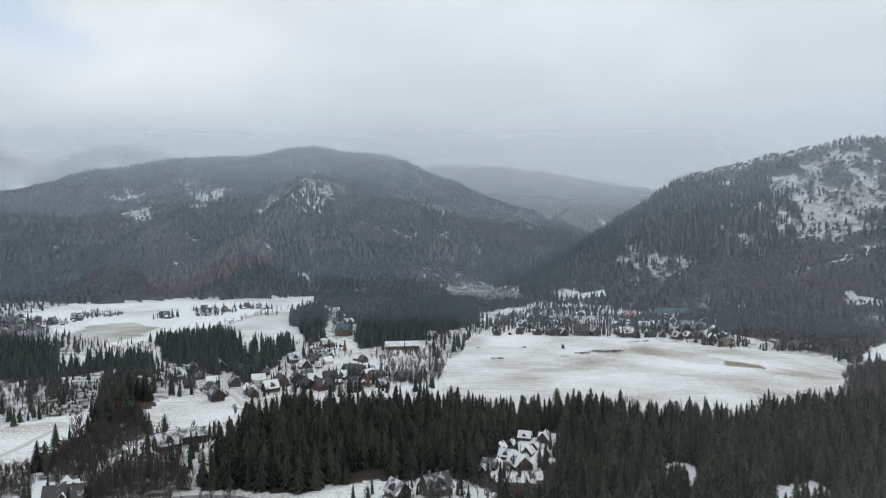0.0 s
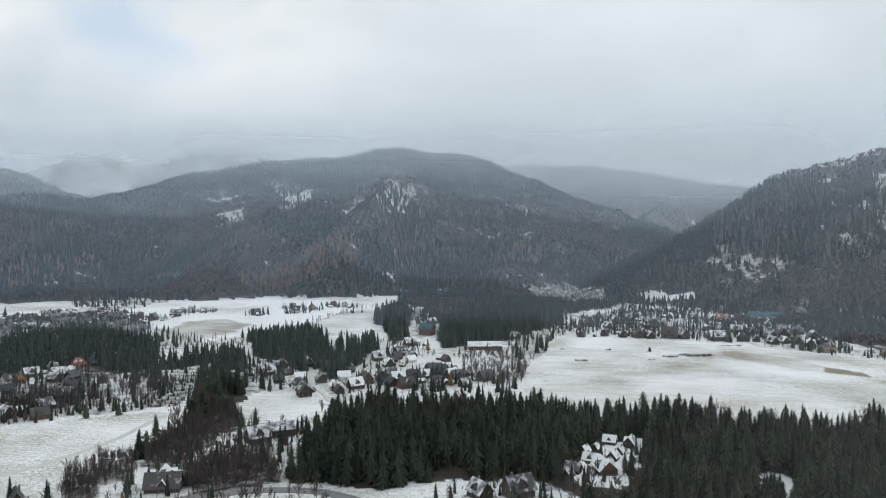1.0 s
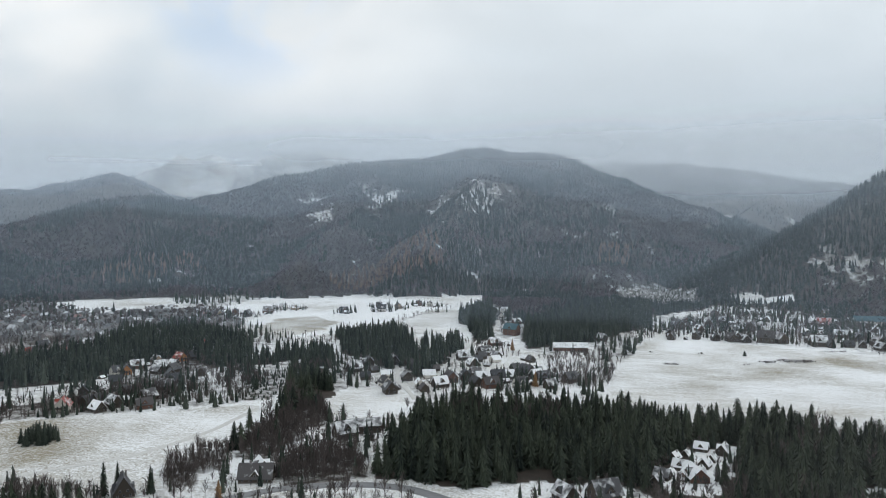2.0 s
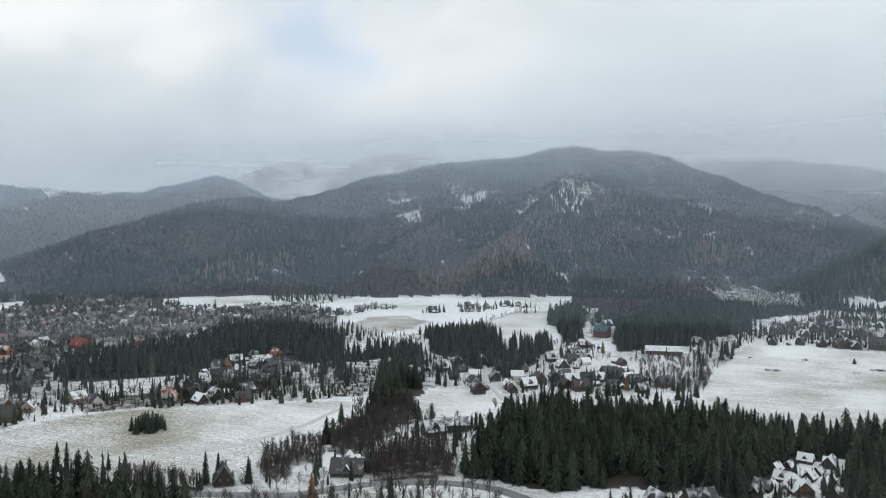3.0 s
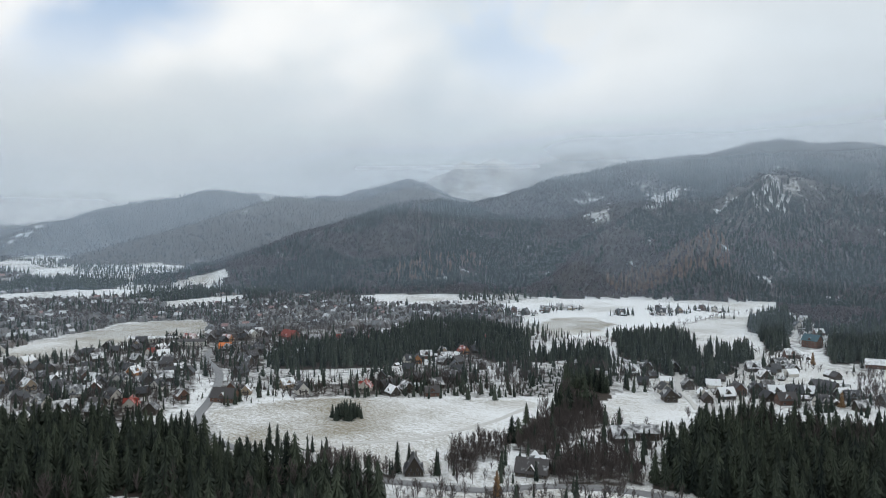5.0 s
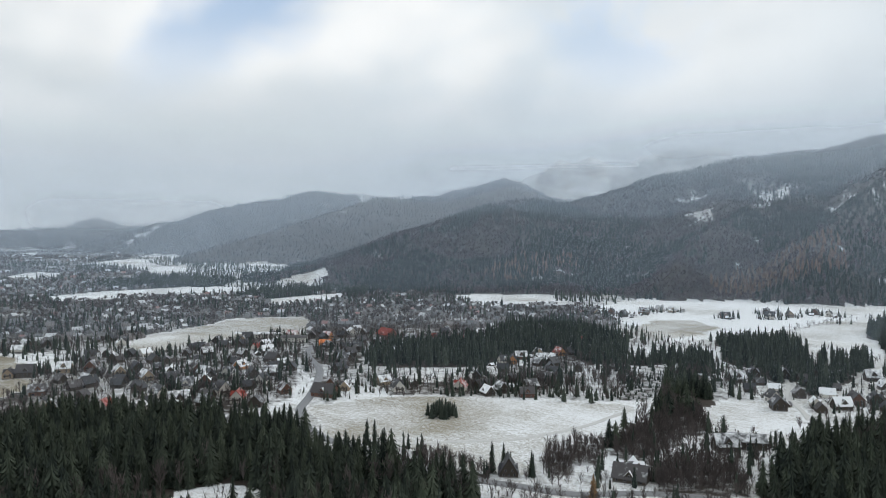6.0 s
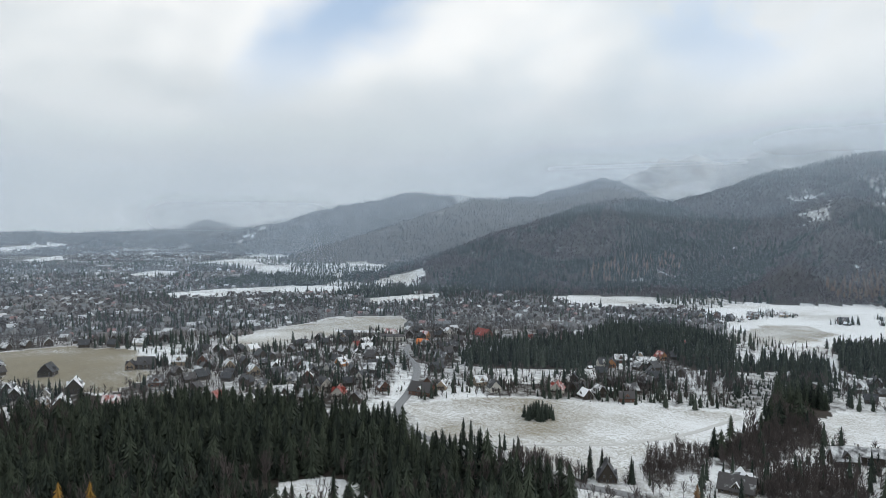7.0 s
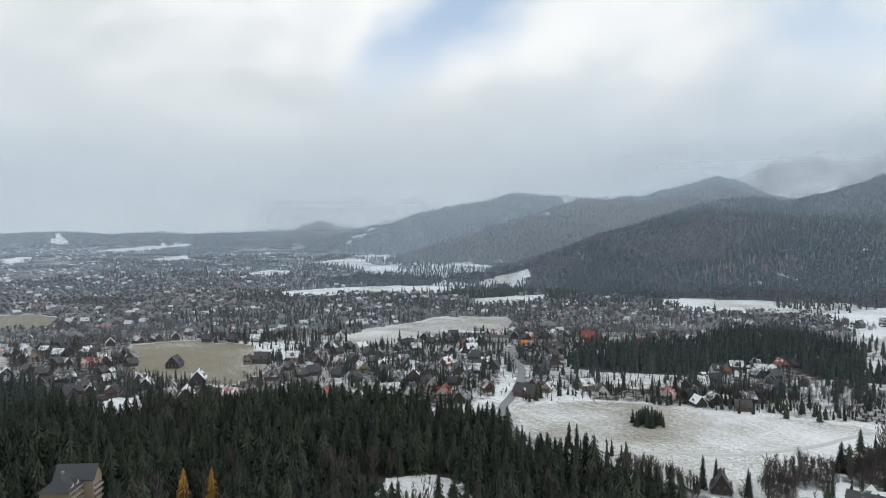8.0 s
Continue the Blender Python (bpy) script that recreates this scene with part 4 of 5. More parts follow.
m = (fbm(x, y, 70, 4, 818) > 0.49) & ~within(x, y, OPEN, 4) & ~within(x, y, [*TOWNS, *NEAR_WOODS, *BELTS, CENTRE_FIELD_BACK, PLANTATION]) & ~wooded_slope(x, y) & clear_of_roads(x, y) & apart_from(x, y, SPOTS, 8)
x, y = x[m], y[m]
P = rows_of(x, y, 2.5, 12, 0.30, 52)
close = np.hypot(x, y) < 620
grove("field_bushes", BARE_PLAIN, P[~close], [M_BARE], "leafless bushes and small trees between the far fields", "bushes", 54)
grove("hedgerow_trees", BARE_FULL, P[close], [M_BARE], "leafless trees and bushes between the fields", "trees", 53)


# ---- mountain woods ----
def mountain_woods():
    for box_r, spacing, far in (((900, 3050), 8.2, False), ((2600, 4980), 18.0, True)):
        x, y = strewn(None, spacing, 61 + far, 0.94, (-4980, 250, 2300, 4980))
        r, az = np.hypot(x, y), np.degrees(np.arctan2(-x, y))
        m = (r > box_r[0]) & (r < box_r[1]) & (az > -36) & (az < 95)
        x, y = x[m], y[m]
        m = wooded_slope(x, y) & ~open_field(x, y, 8) & ~within(x, y, [PLANTATION_BACK]) & apart_from(x, y, SPOTS, 12)
        x, y = x[m], y[m]
        # the near sheet holds the two mountains in front, the far sheet the ranges behind
        front = (near_line(x, y, MAIN_RIDGE)[0] < near_line(x, y, ROCK_RIDGE)[0]) & (near_line(x, y, MAIN_RIDGE)[0] < near_line(x, y, BACK_RIDGE)[0]) | (near_line(x, y, EAST_RIDGE)[0] < 1100) & (y < 2400)
        x, y = (x[front], y[front]) if not far else (x[~front], y[~front])
        rng = np.random.default_rng(71)
        m = rng.uniform(0, 1, len(x)) > 0.80 * thinned(x, y)
        if far:
            peak = near_line(x, y, CLOUD_PEAK)[0] < 750
            m &= ~peak | (rng.uniform(0, 1, len(x)) < 0.12)
        x, y = x[m], y[m]
        kind = fbm(x, y, 230, 4, 83) + 0.055 * rng.normal(0, 1, len(x))
        kind = kind + 0.04 * (near_line(x, y, EAST_RIDGE)[0] < 900)
        larch = within(x, y, LARCHES, 25) & (rng.uniform(0, 1, len(x)) < np.where(x < -1000, 0.22, 0.46))
        spruce = (kind > 0.50) & ~larch
        bare = ~spruce & ~larch & (rng.uniform(0, 1, len(x)) < 0.85)
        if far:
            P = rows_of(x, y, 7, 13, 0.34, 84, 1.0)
            grove("distant_wood", SPRUCE_SMALL, P, [M_FAR_WOOD], "rimed woods on the far mountain ranges, tinted paler for haze", "forest", 85)
            continue
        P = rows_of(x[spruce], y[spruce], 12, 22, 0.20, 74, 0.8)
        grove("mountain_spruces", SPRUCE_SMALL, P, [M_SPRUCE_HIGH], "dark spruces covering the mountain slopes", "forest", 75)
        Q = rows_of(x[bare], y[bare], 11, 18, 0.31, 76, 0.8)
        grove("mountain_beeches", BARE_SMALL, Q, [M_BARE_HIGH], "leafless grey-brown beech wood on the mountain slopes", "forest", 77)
        L = rows_of(x[larch], y[larch], 15, 24, 0.19, 78, 0.8)
        grove("larch_stand", SPRUCE_SMALL, L, [M_LARCH], "rust-coloured larches on the lower slope", "forest", 79)


mountain_woods()

# trees between the houses of the hill village
x, y = strewn([HILL_ZONE], 13, 301, 0.75, None, 4)
m = apart_from(x, y, SPOTS, 9) & apart_from(x, y, HILL_LARGE, 16)
x, y = x[m], y[m]
m = np.random.default_rng(302).uniform(0, 1, len(x)) < 0.3
grove("village_spruces", SPRUCE_PLAIN, rows_of(x[m], y[m], 8, 17, 0.2, 303), [M_SPRUCE_MID, M_BARK], "dark spruces between the houses of the hill village", "trees", 304)
grove("village_trees", BARE_FULL, rows_of(x[~m], y[~m], 7, 14, 0.36, 305), [M_BARE], "leafless brown trees between the houses of the hill village", "trees", 306)
# ---- houses ----
def solid(name, faces_from, mats, slots=None):
    """A mesh from vertices and faces of any number of corners."""
    v, f = faces_from
    me = bpy.data.meshes.new(name)
    me.from_pydata(v, [], f)
    for m in mats:
        me.materials.append(m)
    if slots:
        me.polygons.foreach_set("material_index", slots)
    me.update()
    return me


def box(x0, x1, y0, y1, z0, z1, base=0):
    v = [(x, y, z) for z in (z0, z1) for x, y in ((x0, y0), (x1, y0), (x1, y1), (x0, y1))]
    f = [(3, 2, 1, 0), (4, 5, 6, 7), (0, 1, 5, 4), (1, 2, 6, 5), (2, 3, 7, 6), (3, 0, 4, 7)]
    return v, [tuple(i + base for i in q) for q in f]


def boxes(*rows):
    v, f = [], []
    for r in rows:
        a, b = box(*r, base=len(v))
        v += a
        f += b
    return v, f


def gabled(w, l, z0, eave, ridge):
    """A wall body with its two gables; the ridge runs along y."""
    a, b = w / 2, l / 2
    v = []
    for y in (-b, b):
        v += [(-a, y, z0), (a, y, z0), (a, y, eave), (0, y, ridge), (-a, y, eave)]
    f = [(0, 1, 2, 3, 4), (9, 8, 7, 6, 5), (1, 6, 7, 2), (5, 0, 4, 9), (2, 7, 8, 3), (4, 3, 8, 9), (5, 6, 1, 0)]
    return v, f


def pitched(w, l, eave, ridge, over=0.9, thick=0.28, end=0.9):
    """Two roof slabs that overhang the walls, a little sagging at the ridge ends."""
    a, b = w / 2, l / 2 + end
    k = (ridge - eave) / a
    v, f = [], []
    for s in (-1, 1):
        n = len(v)
        for y in (-b, 0, b):
            up = 0.0 if y else -0.06
            v += [(s * (a + over), y, eave - over * k + 0.05), (0, y, ridge + 0.06 + up), (0, y, ridge + 0.06 + thick + up), (s * (a + over), y, eave - over * k + 0.05 + thick)]
        for j in (0, 4):
            q = [(0, 1, 5, 4), (1, 2, 6, 5), (2, 3, 7, 6), (3, 0, 4, 7)]
            f += [tuple(n + j + i for i in (p if s < 0 else p[::-1])) for p in q]
        caps = [(3, 2, 1, 0), (8, 9, 10, 11)]
        f += [tuple(n + i for i in (p if s < 0 else p[::-1])) for p in caps]
    return v, f


def window_mesh(w, h):
    v, f = boxes((-w / 2, w / 2, -0.05, 0.05, 0, h), (-w / 2 + 0.12, w / 2 - 0.12, -0.07, 0.07, 0.12, h - 0.12))
    return solid("window", (v, f), [M_FRAME, M_GLASS], [0] * 6 + [1] * 6)


WINDOW, WIDE_WINDOW = window_mesh(1.15, 1.4), window_mesh(2.0, 1.5)


def make_house(label, w, l, eave, ridge, wall_mat, roof_mat, dormer=True, balcony=True, full=True, storeys=2, category="house"):
    ob = tagged(new("house"), label, category, "houses of the valley")
    part("wall", solid("house_wall", gabled(w, l, -1.5, eave, ridge), [wall_mat]), ob)
    part("base", solid("house_base", boxes((-w / 2 - 0.12, w / 2 + 0.12, -l / 2 - 0.12, l / 2 + 0.12, -1.5, 0.8)), [M_STONE]), ob, "rubble stone base")
    part("roof", solid("house_roof", pitched(w, l, eave, ridge), [roof_mat]), ob)
    k = (ridge - eave) / (w / 2)
    cx = w * 0.14
    part("chimney", solid("house_chimney", boxes((cx - 0.4, cx + 0.4, l * 0.18, l * 0.18 + 0.9, ridge - cx * k - 0.5, ridge + 0.9), (cx - 0.5, cx + 0.5, l * 0.18 - 0.1, l * 0.18 + 1.0, ridge + 0.9, ridge + 1.05)), [M_STONE]), ob)

    def put_window(x, y, z, turn, mesh=WINDOW):
        o = part("window", mesh, ob)
        o.matrix_basis = pose(x, y, z, 0, 0, turn)

    rows = [1.2] + ([3.6] if eave > 4.2 or ridge > 7 else []) + ([6.2] if eave > 7 else []) + ([8.8] if eave > 9.6 else [])
    for z in rows:
        high = z + 1.4 > eave
        reach = w * 0.5 if not high else max(0.8, (ridge - z - 1.6) / k)
        spots = (-0.5, 0.5) if reach < w * 0.45 or w < 11 else (-0.62, 0.0, 0.62)
        for end in (-1, 1) if full else (-1,):
            for s in spots:
                put_window(s * reach * 0.95, end * l / 2, z, 0)
        if not high and full:
            count = max(2, int(l / 4.5))
            for i in range(count):
                for s in (-1, 1):
                    put_window(s * w / 2, (i + 0.5) / count * l - l / 2, z, 90, WIDE_WINDOW if full and i == count // 2 else WINDOW)
        if not full:
            break
    if full:
        part("door", solid("house_door", boxes((w * 0.5 - 0.02, w * 0.5 + 0.10, -l * 0.36, -l * 0.36 + 1.1, 0.1, 2.2)), [M_TIMBER]), ob)
    if dormer:
        dw, zb = min(l * 0.36, 4.2), eave + 0.1
        top = min(ridge - 0.3, zb + 1.2 + dw * 0.62)
        for s in (-1, 1):
            v, f = gabled(dw, w * 0.42, zb, zb + 1.2, top)
            v = [(s * (w * 0.27 + y * 1.0), x, z) for x, y, z in v]
            part("dormer", solid("house_dormer", (v, f), [wall_mat]), ob)
            v, f = pitched(dw, w * 0.42, zb + 1.2, top, 0.5, 0.2, 0.5)
            v = [(s * (w * 0.27 + y), x, z) for x, y, z in v]
            part("dormer_roof", solid("house_dormer_roof", (v, f), [roof_mat]), ob)
            put_window(s * (w * 0.48 + 0.03), 0, zb + 0.15, 90)
    if balcony:
        b = min(w * 0.36, 4.0)
        z = 2.9
        rows = [(-b, b, -l / 2 - 1.3, -l / 2, z, z + 0.15), (-b, b, -l / 2 - 1.3, -l / 2 - 1.2, z + 0.95, z + 1.05), (-b, b, -l / 2 - 1.28, -l / 2 - 1.22, z + 0.15, z + 0.95)]
        part("balcony", solid("house_balcony", boxes(*rows), [M_TIMBER]), ob)
    return ob


def set_down(ob, x, y, turn, size=1.0, sink=0.2, fresh=False):
    z = float(ground_height(np.array([x]), np.array([y]))[0]) - sink
    m = pose(x, y, z, 0, 0, turn) @ Matrix.Diagonal((size, size, size, 1))
    if fresh:
        ob.matrix_basis = m
        return ob
    c = copy_thing(ob, Matrix.Identity(4))
    c.matrix_basis = m
    return c


def first_or_copy(used, key, maker, x, y, turn, size=1.0):
    if key not in used:
        used[key] = maker()
        return set_down(used[key], x, y, turn, size, fresh=True)
    return set_down(used[key], x, y, turn, size)


def make_shed(label):
    ob = tagged(new("shed"), label, "shed", "sheds beside the houses")
    part("wall", solid("shed_wall", gabled(4.6, 6.4, -1, 2.3, 4.2), [M_TIMBER]), ob)
    part("roof", solid("shed_roof", pitched(4.6, 6.4, 2.3, 4.2, 0.5, 0.2, 0.5), [M_ROOF_SNOW]), ob)
    part("door", solid("shed_door", boxes((-0.9, 0.9, -3.27, -3.21, 0.1, 2.1)), [M_TIMBER]), ob)
    return ob


KINDS = {
    "dark": lambda: make_house("dark timber highland house with a steep snow-dusted roof", 9.5, 12, 4.6, 10.0, M_TIMBER, M_ROOF_DARK),
    "cream": lambda: make_house("cream plastered house with a steep dark roof", 9.5, 11, 5.4, 10.6, M_PLASTER, M_ROOF_DARK),
    "snowy": lambda: make_house("timber house with a snow-covered steep roof", 9.0, 12, 4.2, 9.4, M_TIMBER, M_ROOF_SNOW),
    "red": lambda: make_house("plastered house with a red sheet roof", 10, 12, 5.2, 10.4, M_PLASTER, M_ROOF_RED),
    "ochre": lambda: make_house("ochre house with a half snowed roof", 9.0, 11, 4.8, 9.6, M_OCHRE, M_ROOF_HALF),
    "large": lambda: make_house("large timber guest house with tall dark roof", 13, 18, 6.8, 14.0, M_TIMBER, M_ROOF_HALF, storeys=3),
    "shed": lambda: make_shed("small boarded shed with a snowy roof"),
    "cottage": lambda: make_house("small wooden cottage under a snowy roof", 6.5, 8, 2.6, 6.4, M_TIMBER, M_ROOF_SNOW, dormer=False),
    "brown": lambda: make_house("red-brown boarded house with a snow-dusted roof", 9.5, 13, 4.8, 9.8, M_BRICK, M_ROOF_HALF),
    "plain_dark": lambda: make_house("small dark house in the town with a dusted roof", 9, 11, 4.8, 9.6, M_TIMBER, M_ROOF_DARK, False, False, False),
    "plain_snow": lambda: make_house("small town house with a snowed roof", 9, 12, 4.6, 9.0, M_PLASTER, M_ROOF_SNOW, False, False, False),
    "plain_half": lambda: make_house("small town house with a partly snowed roof", 9, 11, 4.6, 9.4, M_TIMBER, M_ROOF_HALF, False, False, False),
    "plain_red": lambda: make_house("small town house with a red roof", 9, 11, 5.0, 9.8, M_PLASTER, M_ROOF_RED, False, False, False),
}
BUILT = {}


def place(kind, x, y, turn, size=1.0):
    return first_or_copy(BUILT, kind, KINDS[kind], x, y, turn, size)


def settle(spots, kinds, turn, spread, seed, size=1.0):
    r = random.Random(seed)
    for x, y in spots:
        place(r.choice(kinds), x, y, turn + r.choice((0, 0, 90)) + r.uniform(-spread, spread), size * r.uniform(0.9, 1.12))


settle(CENTRE_HOUSES, ["dark", "dark", "dark", "snowy", "brown", "cream", "brown"], 35, 14, 1, 1.08)
settle(BACK_HOUSES, ["dark", "dark", "brown", "ochre", "cream"], 20, 20, 2, 1.15)
settle(HAMLET_HOUSES, ["dark", "brown", "snowy", "cream", "ochre", "red"], 50, 25, 3, 1.05)
settle(HILL_HOUSES, ["dark", "dark", "brown", "snowy", "cream", "large"], 5, 25, 4, 1.05)
settle(CHALETS, ["cottage", "cottage", "snowy"], -25, 8, 5, 0.78)
settle(SINGLE_HOUSES, ["dark", "snowy"], 30, 20, 6, 1.1)
settle(WEST_HOUSES, ["dark", "brown", "cream", "snowy", "ochre"], 70, 30, 7, 1.2)

# sheds and outbuildings in the yards
r = random.Random(29)
for x, y in CENTRE_HOUSES + HILL_HOUSES[::2] + HAMLET_HOUSES[::2] + BACK_HOUSES:
    a = r.uniform(0, 6.28)
    d = r.uniform(15, 21)
    sx, sy = x + d * math.cos(a), y + d * math.sin(a)
    if apart_from(np.array([sx]), np.array([sy]), SPOTS, 13)[0] and clear_of_roads(np.array([sx]), np.array([sy]), 8)[0]:
        place("shed", sx, sy, r.uniform(0, 180), r.uniform(0.8, 1.5))
# more houses crowd together in the hill village
hx, hy = strewn([HILL_ZONE], 21, 93, 0.8, None, 4)
m = apart_from(hx, hy, SPOTS, 15) & apart_from(hx, hy, HILL_LARGE, 24)
for x, y in list(zip(hx[m].tolist(), hy[m].tolist()))[:24]:
    place(r.choice(["dark", "brown", "dark", "snowy", "large"]), x, y, r.choice((0, 90)) + r.uniform(-20, 20), r.uniform(0.85, 1.2))

# smaller houses and barns fill the hamlet between the woods
CENTRE_ZONE = [(-270, 700), (-190, 640), (-100, 660), (-40, 690), (-20, 770), (-70, 830), (-130, 950), (-200, 950), (-250, 800)]
hx, hy = strewn([CENTRE_ZONE], 27, 97, 0.8, None, 4)
m = apart_from(hx, hy, SPOTS, 16) & clear_of_roads(hx, hy, 12) & ~within(hx, hy, [CENTRE_FIELD, SCRUB_G], 2)
for x, y in list(zip(hx[m].tolist(), hy[m].tolist()))[:26]:
    place(r.choice(["plain_dark", "plain_dark", "plain_half", "plain_snow"]), x, y, 35 + r.choice((0, 90)) + r.uniform(-15, 15), r.uniform(0.75, 1.05))

# ---- buildings that stand out ----
L = LANDMARKS
set_down(make_house("large guest house with a broad snow-covered low roof", 17, 24, 6.0, 9.6, M_TIMBER, M_ROOF_SNOW, False), *L[0], 118, fresh=True)
set_down(make_house("highland villa with long snow-whitened steep roofs", 11, 19, 3.6, 10.5, M_TIMBER, M_ROOF_HALF), *L[1], 105, fresh=True)
set_down(make_house("black timber house with a very steep dark roof", 11, 13, 3.0, 12.0, M_TIMBER, M_ROOF_DARK), *L[2], 40, fresh=True)
set_down(make_house("long red-brown barn-like guest house", 12, 42, 5.6, 10.5, M_BRICK, M_ROOF_HALF, False, False), *L[3], 98, fresh=True)
set_down(make_house("tall russet house with a blue-green roof", 15, 20, 10.0, 17.0, M_BRICK, M_ROOF_TEAL, True, True), *L[4], 70, fresh=True)
set_down(make_house("big house with a wide red roof", 17, 28, 7.0, 15.0, M_BRICK, M_ROOF_RED), *L[5], 80, fresh=True)
set_down(make_house("bright orange painted building by the road bend", 10, 15, 4.5, 8.0, M_ORANGE, M_ORANGE, False, False, True), *L[6], 120, fresh=True)
set_down(make_house("brown timber inn beside the road", 13, 22, 5.0, 12.0, M_BRICK, M_ROOF_HALF), *L[7], 110, fresh=True)
set_down(make_house("long hotel with a blue-green roof at the wood's edge", 17, 52, 9.0, 16.0, M_PLASTER, M_ROOF_TEAL, False, True), *HILL_LARGE[0], 84, fresh=True)
set_down(make_house("long low building with a snowy roof", 11, 40, 5.0, 7.4, M_PLASTER, M_ROOF_SNOW, False, False), *HILL_LARGE[1], 92, fresh=True)
set_down(make_house("square ochre house on the edge of the field", 15, 16, 6.5, 9.0, M_OCHRE, M_ROOF_HALF, False), *HILL_LARGE[2], 10, fresh=True)
set_down(make_house("large house with a steep russet roof", 14, 20, 5.5, 13.5, M_BRICK, M_ROOF_RED), *HILL_LARGE[3], 70, fresh=True)
set_down(make_house("long terrace of flats under a snow-covered roof", 12, 62, 6.5, 8.6, M_PLASTER, M_ROOF_SNOW, False, False), *ROW_BUILDING[0], 128, fresh=True)
set_down(make_house("long grey terrace of flats", 12, 40, 7.0, 9.6, M_PLASTER, M_ROOF_HALF, False, False), *ROW_BUILDING[1], 128, fresh=True)
W = WEST_LARGE
set_down(make_house("house with a bright red sheet roof among bare trees", 12, 20, 5.0, 11.0, M_PLASTER, M_ROOF_RED), *W[0], 150, fresh=True)
set_down(make_house("tall house with red roof and red walls", 11, 14, 5.0, 12.0, M_BRICK, M_ROOF_RED), *W[1], 80, fresh=True)
set_down(make_house("brown highland manor on the bare field", 14, 18, 5.5, 13.5, M_TIMBER, M_ROOF_DARK), *W[2], 60, fresh=True)
set_down(make_house("dark timber house at the edge of the field", 12, 14, 5.0, 12.5, M_TIMBER, M_ROOF_DARK), *W[3], 70, fresh=True)
settle(W[4:], ["dark", "large", "brown", "large", "cream"], 75, 20, 8)

M_APRICOT = object_tint_material("apricot_boards", (0.42, 0.19, 0.08), (0.55, 0.27, 0.12), 0.8)
for (x, y), turn in zip(BRIGHT_HOUSES, (40, 65, 100, 20)):
    set_down(make_house("apricot boarded house with a russet roof on the snowy slope", 10, 13, 4.8, 10.5, M_APRICOT, M_ROOF_RED if turn > 50 else M_ROOF_HALF), x, y, turn, fresh=True)

# chalets' main hall
hall = [(CHALETS[6][0] + 14, CHALETS[6][1] - 6)]
set_down(make_house("wooden main hall of the chalet village with a snowy roof", 11, 15, 3.6, 8.8, M_BRICK, M_ROOF_SNOW), *hall[0], 15, fresh=True)

# ---- the town ----
x, y = strewn([TOWN_NEAR, HAMLET_ROAD, TOWN_MID], 27, 91, 0.62)
m = ~within(x, y, OPEN, 3) & clear_of_roads(x, y, 15) & apart_from(x, y, SPOTS, 20) & apart_from(x, y, WEST_LARGE, 22) & (np.hypot(x, y) < 1180) & ~wooded_slope(x, y)
x, y = x[m], y[m]
order = np.argsort(np.hypot(x, y))[:185]
TOWN_EDGE = float(np.hypot(x, y)[order[-1]])
r = random.Random(17)
for i in order:
    place(r.choice(["plain_dark"] * 6 + ["plain_snow", "plain_half", "plain_half", "plain_half"] + (["plain_red"] if i % 3 == 0 else [])), float(x[i]), float(y[i]), r.uniform(0, 180), r.uniform(0.85, 1.2))


def far_town():
    """The distant town: houses too small and many to tell apart."""
    x, y = strewn([TOWN_MID, TOWN_FAR, FAR_PLAIN], 21, 95, 0.66)
    d = np.hypot(x, y)
    m = ~within(x, y, OPEN, 3) & clear_of_roads(x, y, 15) & (d > TOWN_EDGE) & apart_from(x, y, SPOTS + LANDMARKS + ROW_BUILDING, 26) & ~wooded_slope(x, y)
    m &= (fbm(x, y, 160, 3, 63) > 0.36) & ((d < 2600) | (fbm(x, y, 300, 3, 64) > 0.5))
    x, y = x[m], y[m]
    v, f = gabled(1, 1.2, -0.1, 0.5, 0.95)
    tri, slot = [], []
    for q in f[:6]:
        for i in range(1, len(q) - 1):
            tri.append((q[0], q[i], q[i + 1]))
            slot.append(0 if q not in (f[4], f[5]) else 1)
    rng = np.random.default_rng(96)
    w = rng.uniform(6.0, 12, len(x))
    P = np.stack([x, y, ground_height(x, y), w * rng.uniform(0.75, 1.1, len(x)), w], 1)
    ob = grove("distant_town", [(np.array(v), np.array(tri), np.array(slot))], P, [M_WALL_FAR, M_ROOF_FAR], "far-off town of small houses with snowy and dark roofs", "town", 97)
    return ob


def varied_material(name, *stops):
    m, n, l, b = material(name, 0.75)
    r = n.new("ShaderNodeValToRGB")
    r.color_ramp.interpolation = "CONSTANT"
    while len(r.color_ramp.elements) < len(stops):
        r.color_ramp.elements.new(0.5)
    for e, (at, c) in zip(r.color_ramp.elements, stops):
        e.position, e.color = at, (*c, 1)
    l.new(attr(n, "tone"), r.inputs["Fac"])
    l.new(blend(n, l, noise_node(n, l, 3, 4), r.outputs["Color"], (0.3, 0.3, 0.3)), b.inputs["Base Color"])
    b.inputs["Base Color"].links[0].from_node.inputs[0].default_value = 0.08
    return m


M_ROOF_FAR = varied_material("distant_roofs", (0.0, (0.045, 0.045, 0.05)), (0.40, (0.84, 0.85, 0.87)), (0.54, (0.09, 0.065, 0.06)), (0.74, (0.30, 0.075, 0.055)), (0.82, (0.84, 0.85, 0.87)))
M_WALL_FAR = varied_material("distant_walls", (0.0, (0.30, 0.28, 0.26)), (0.16, (0.09, 0.075, 0.07)), (0.55, (0.18, 0.14, 0.12)), (0.8, (0.40, 0.39, 0.38)))
far_town()
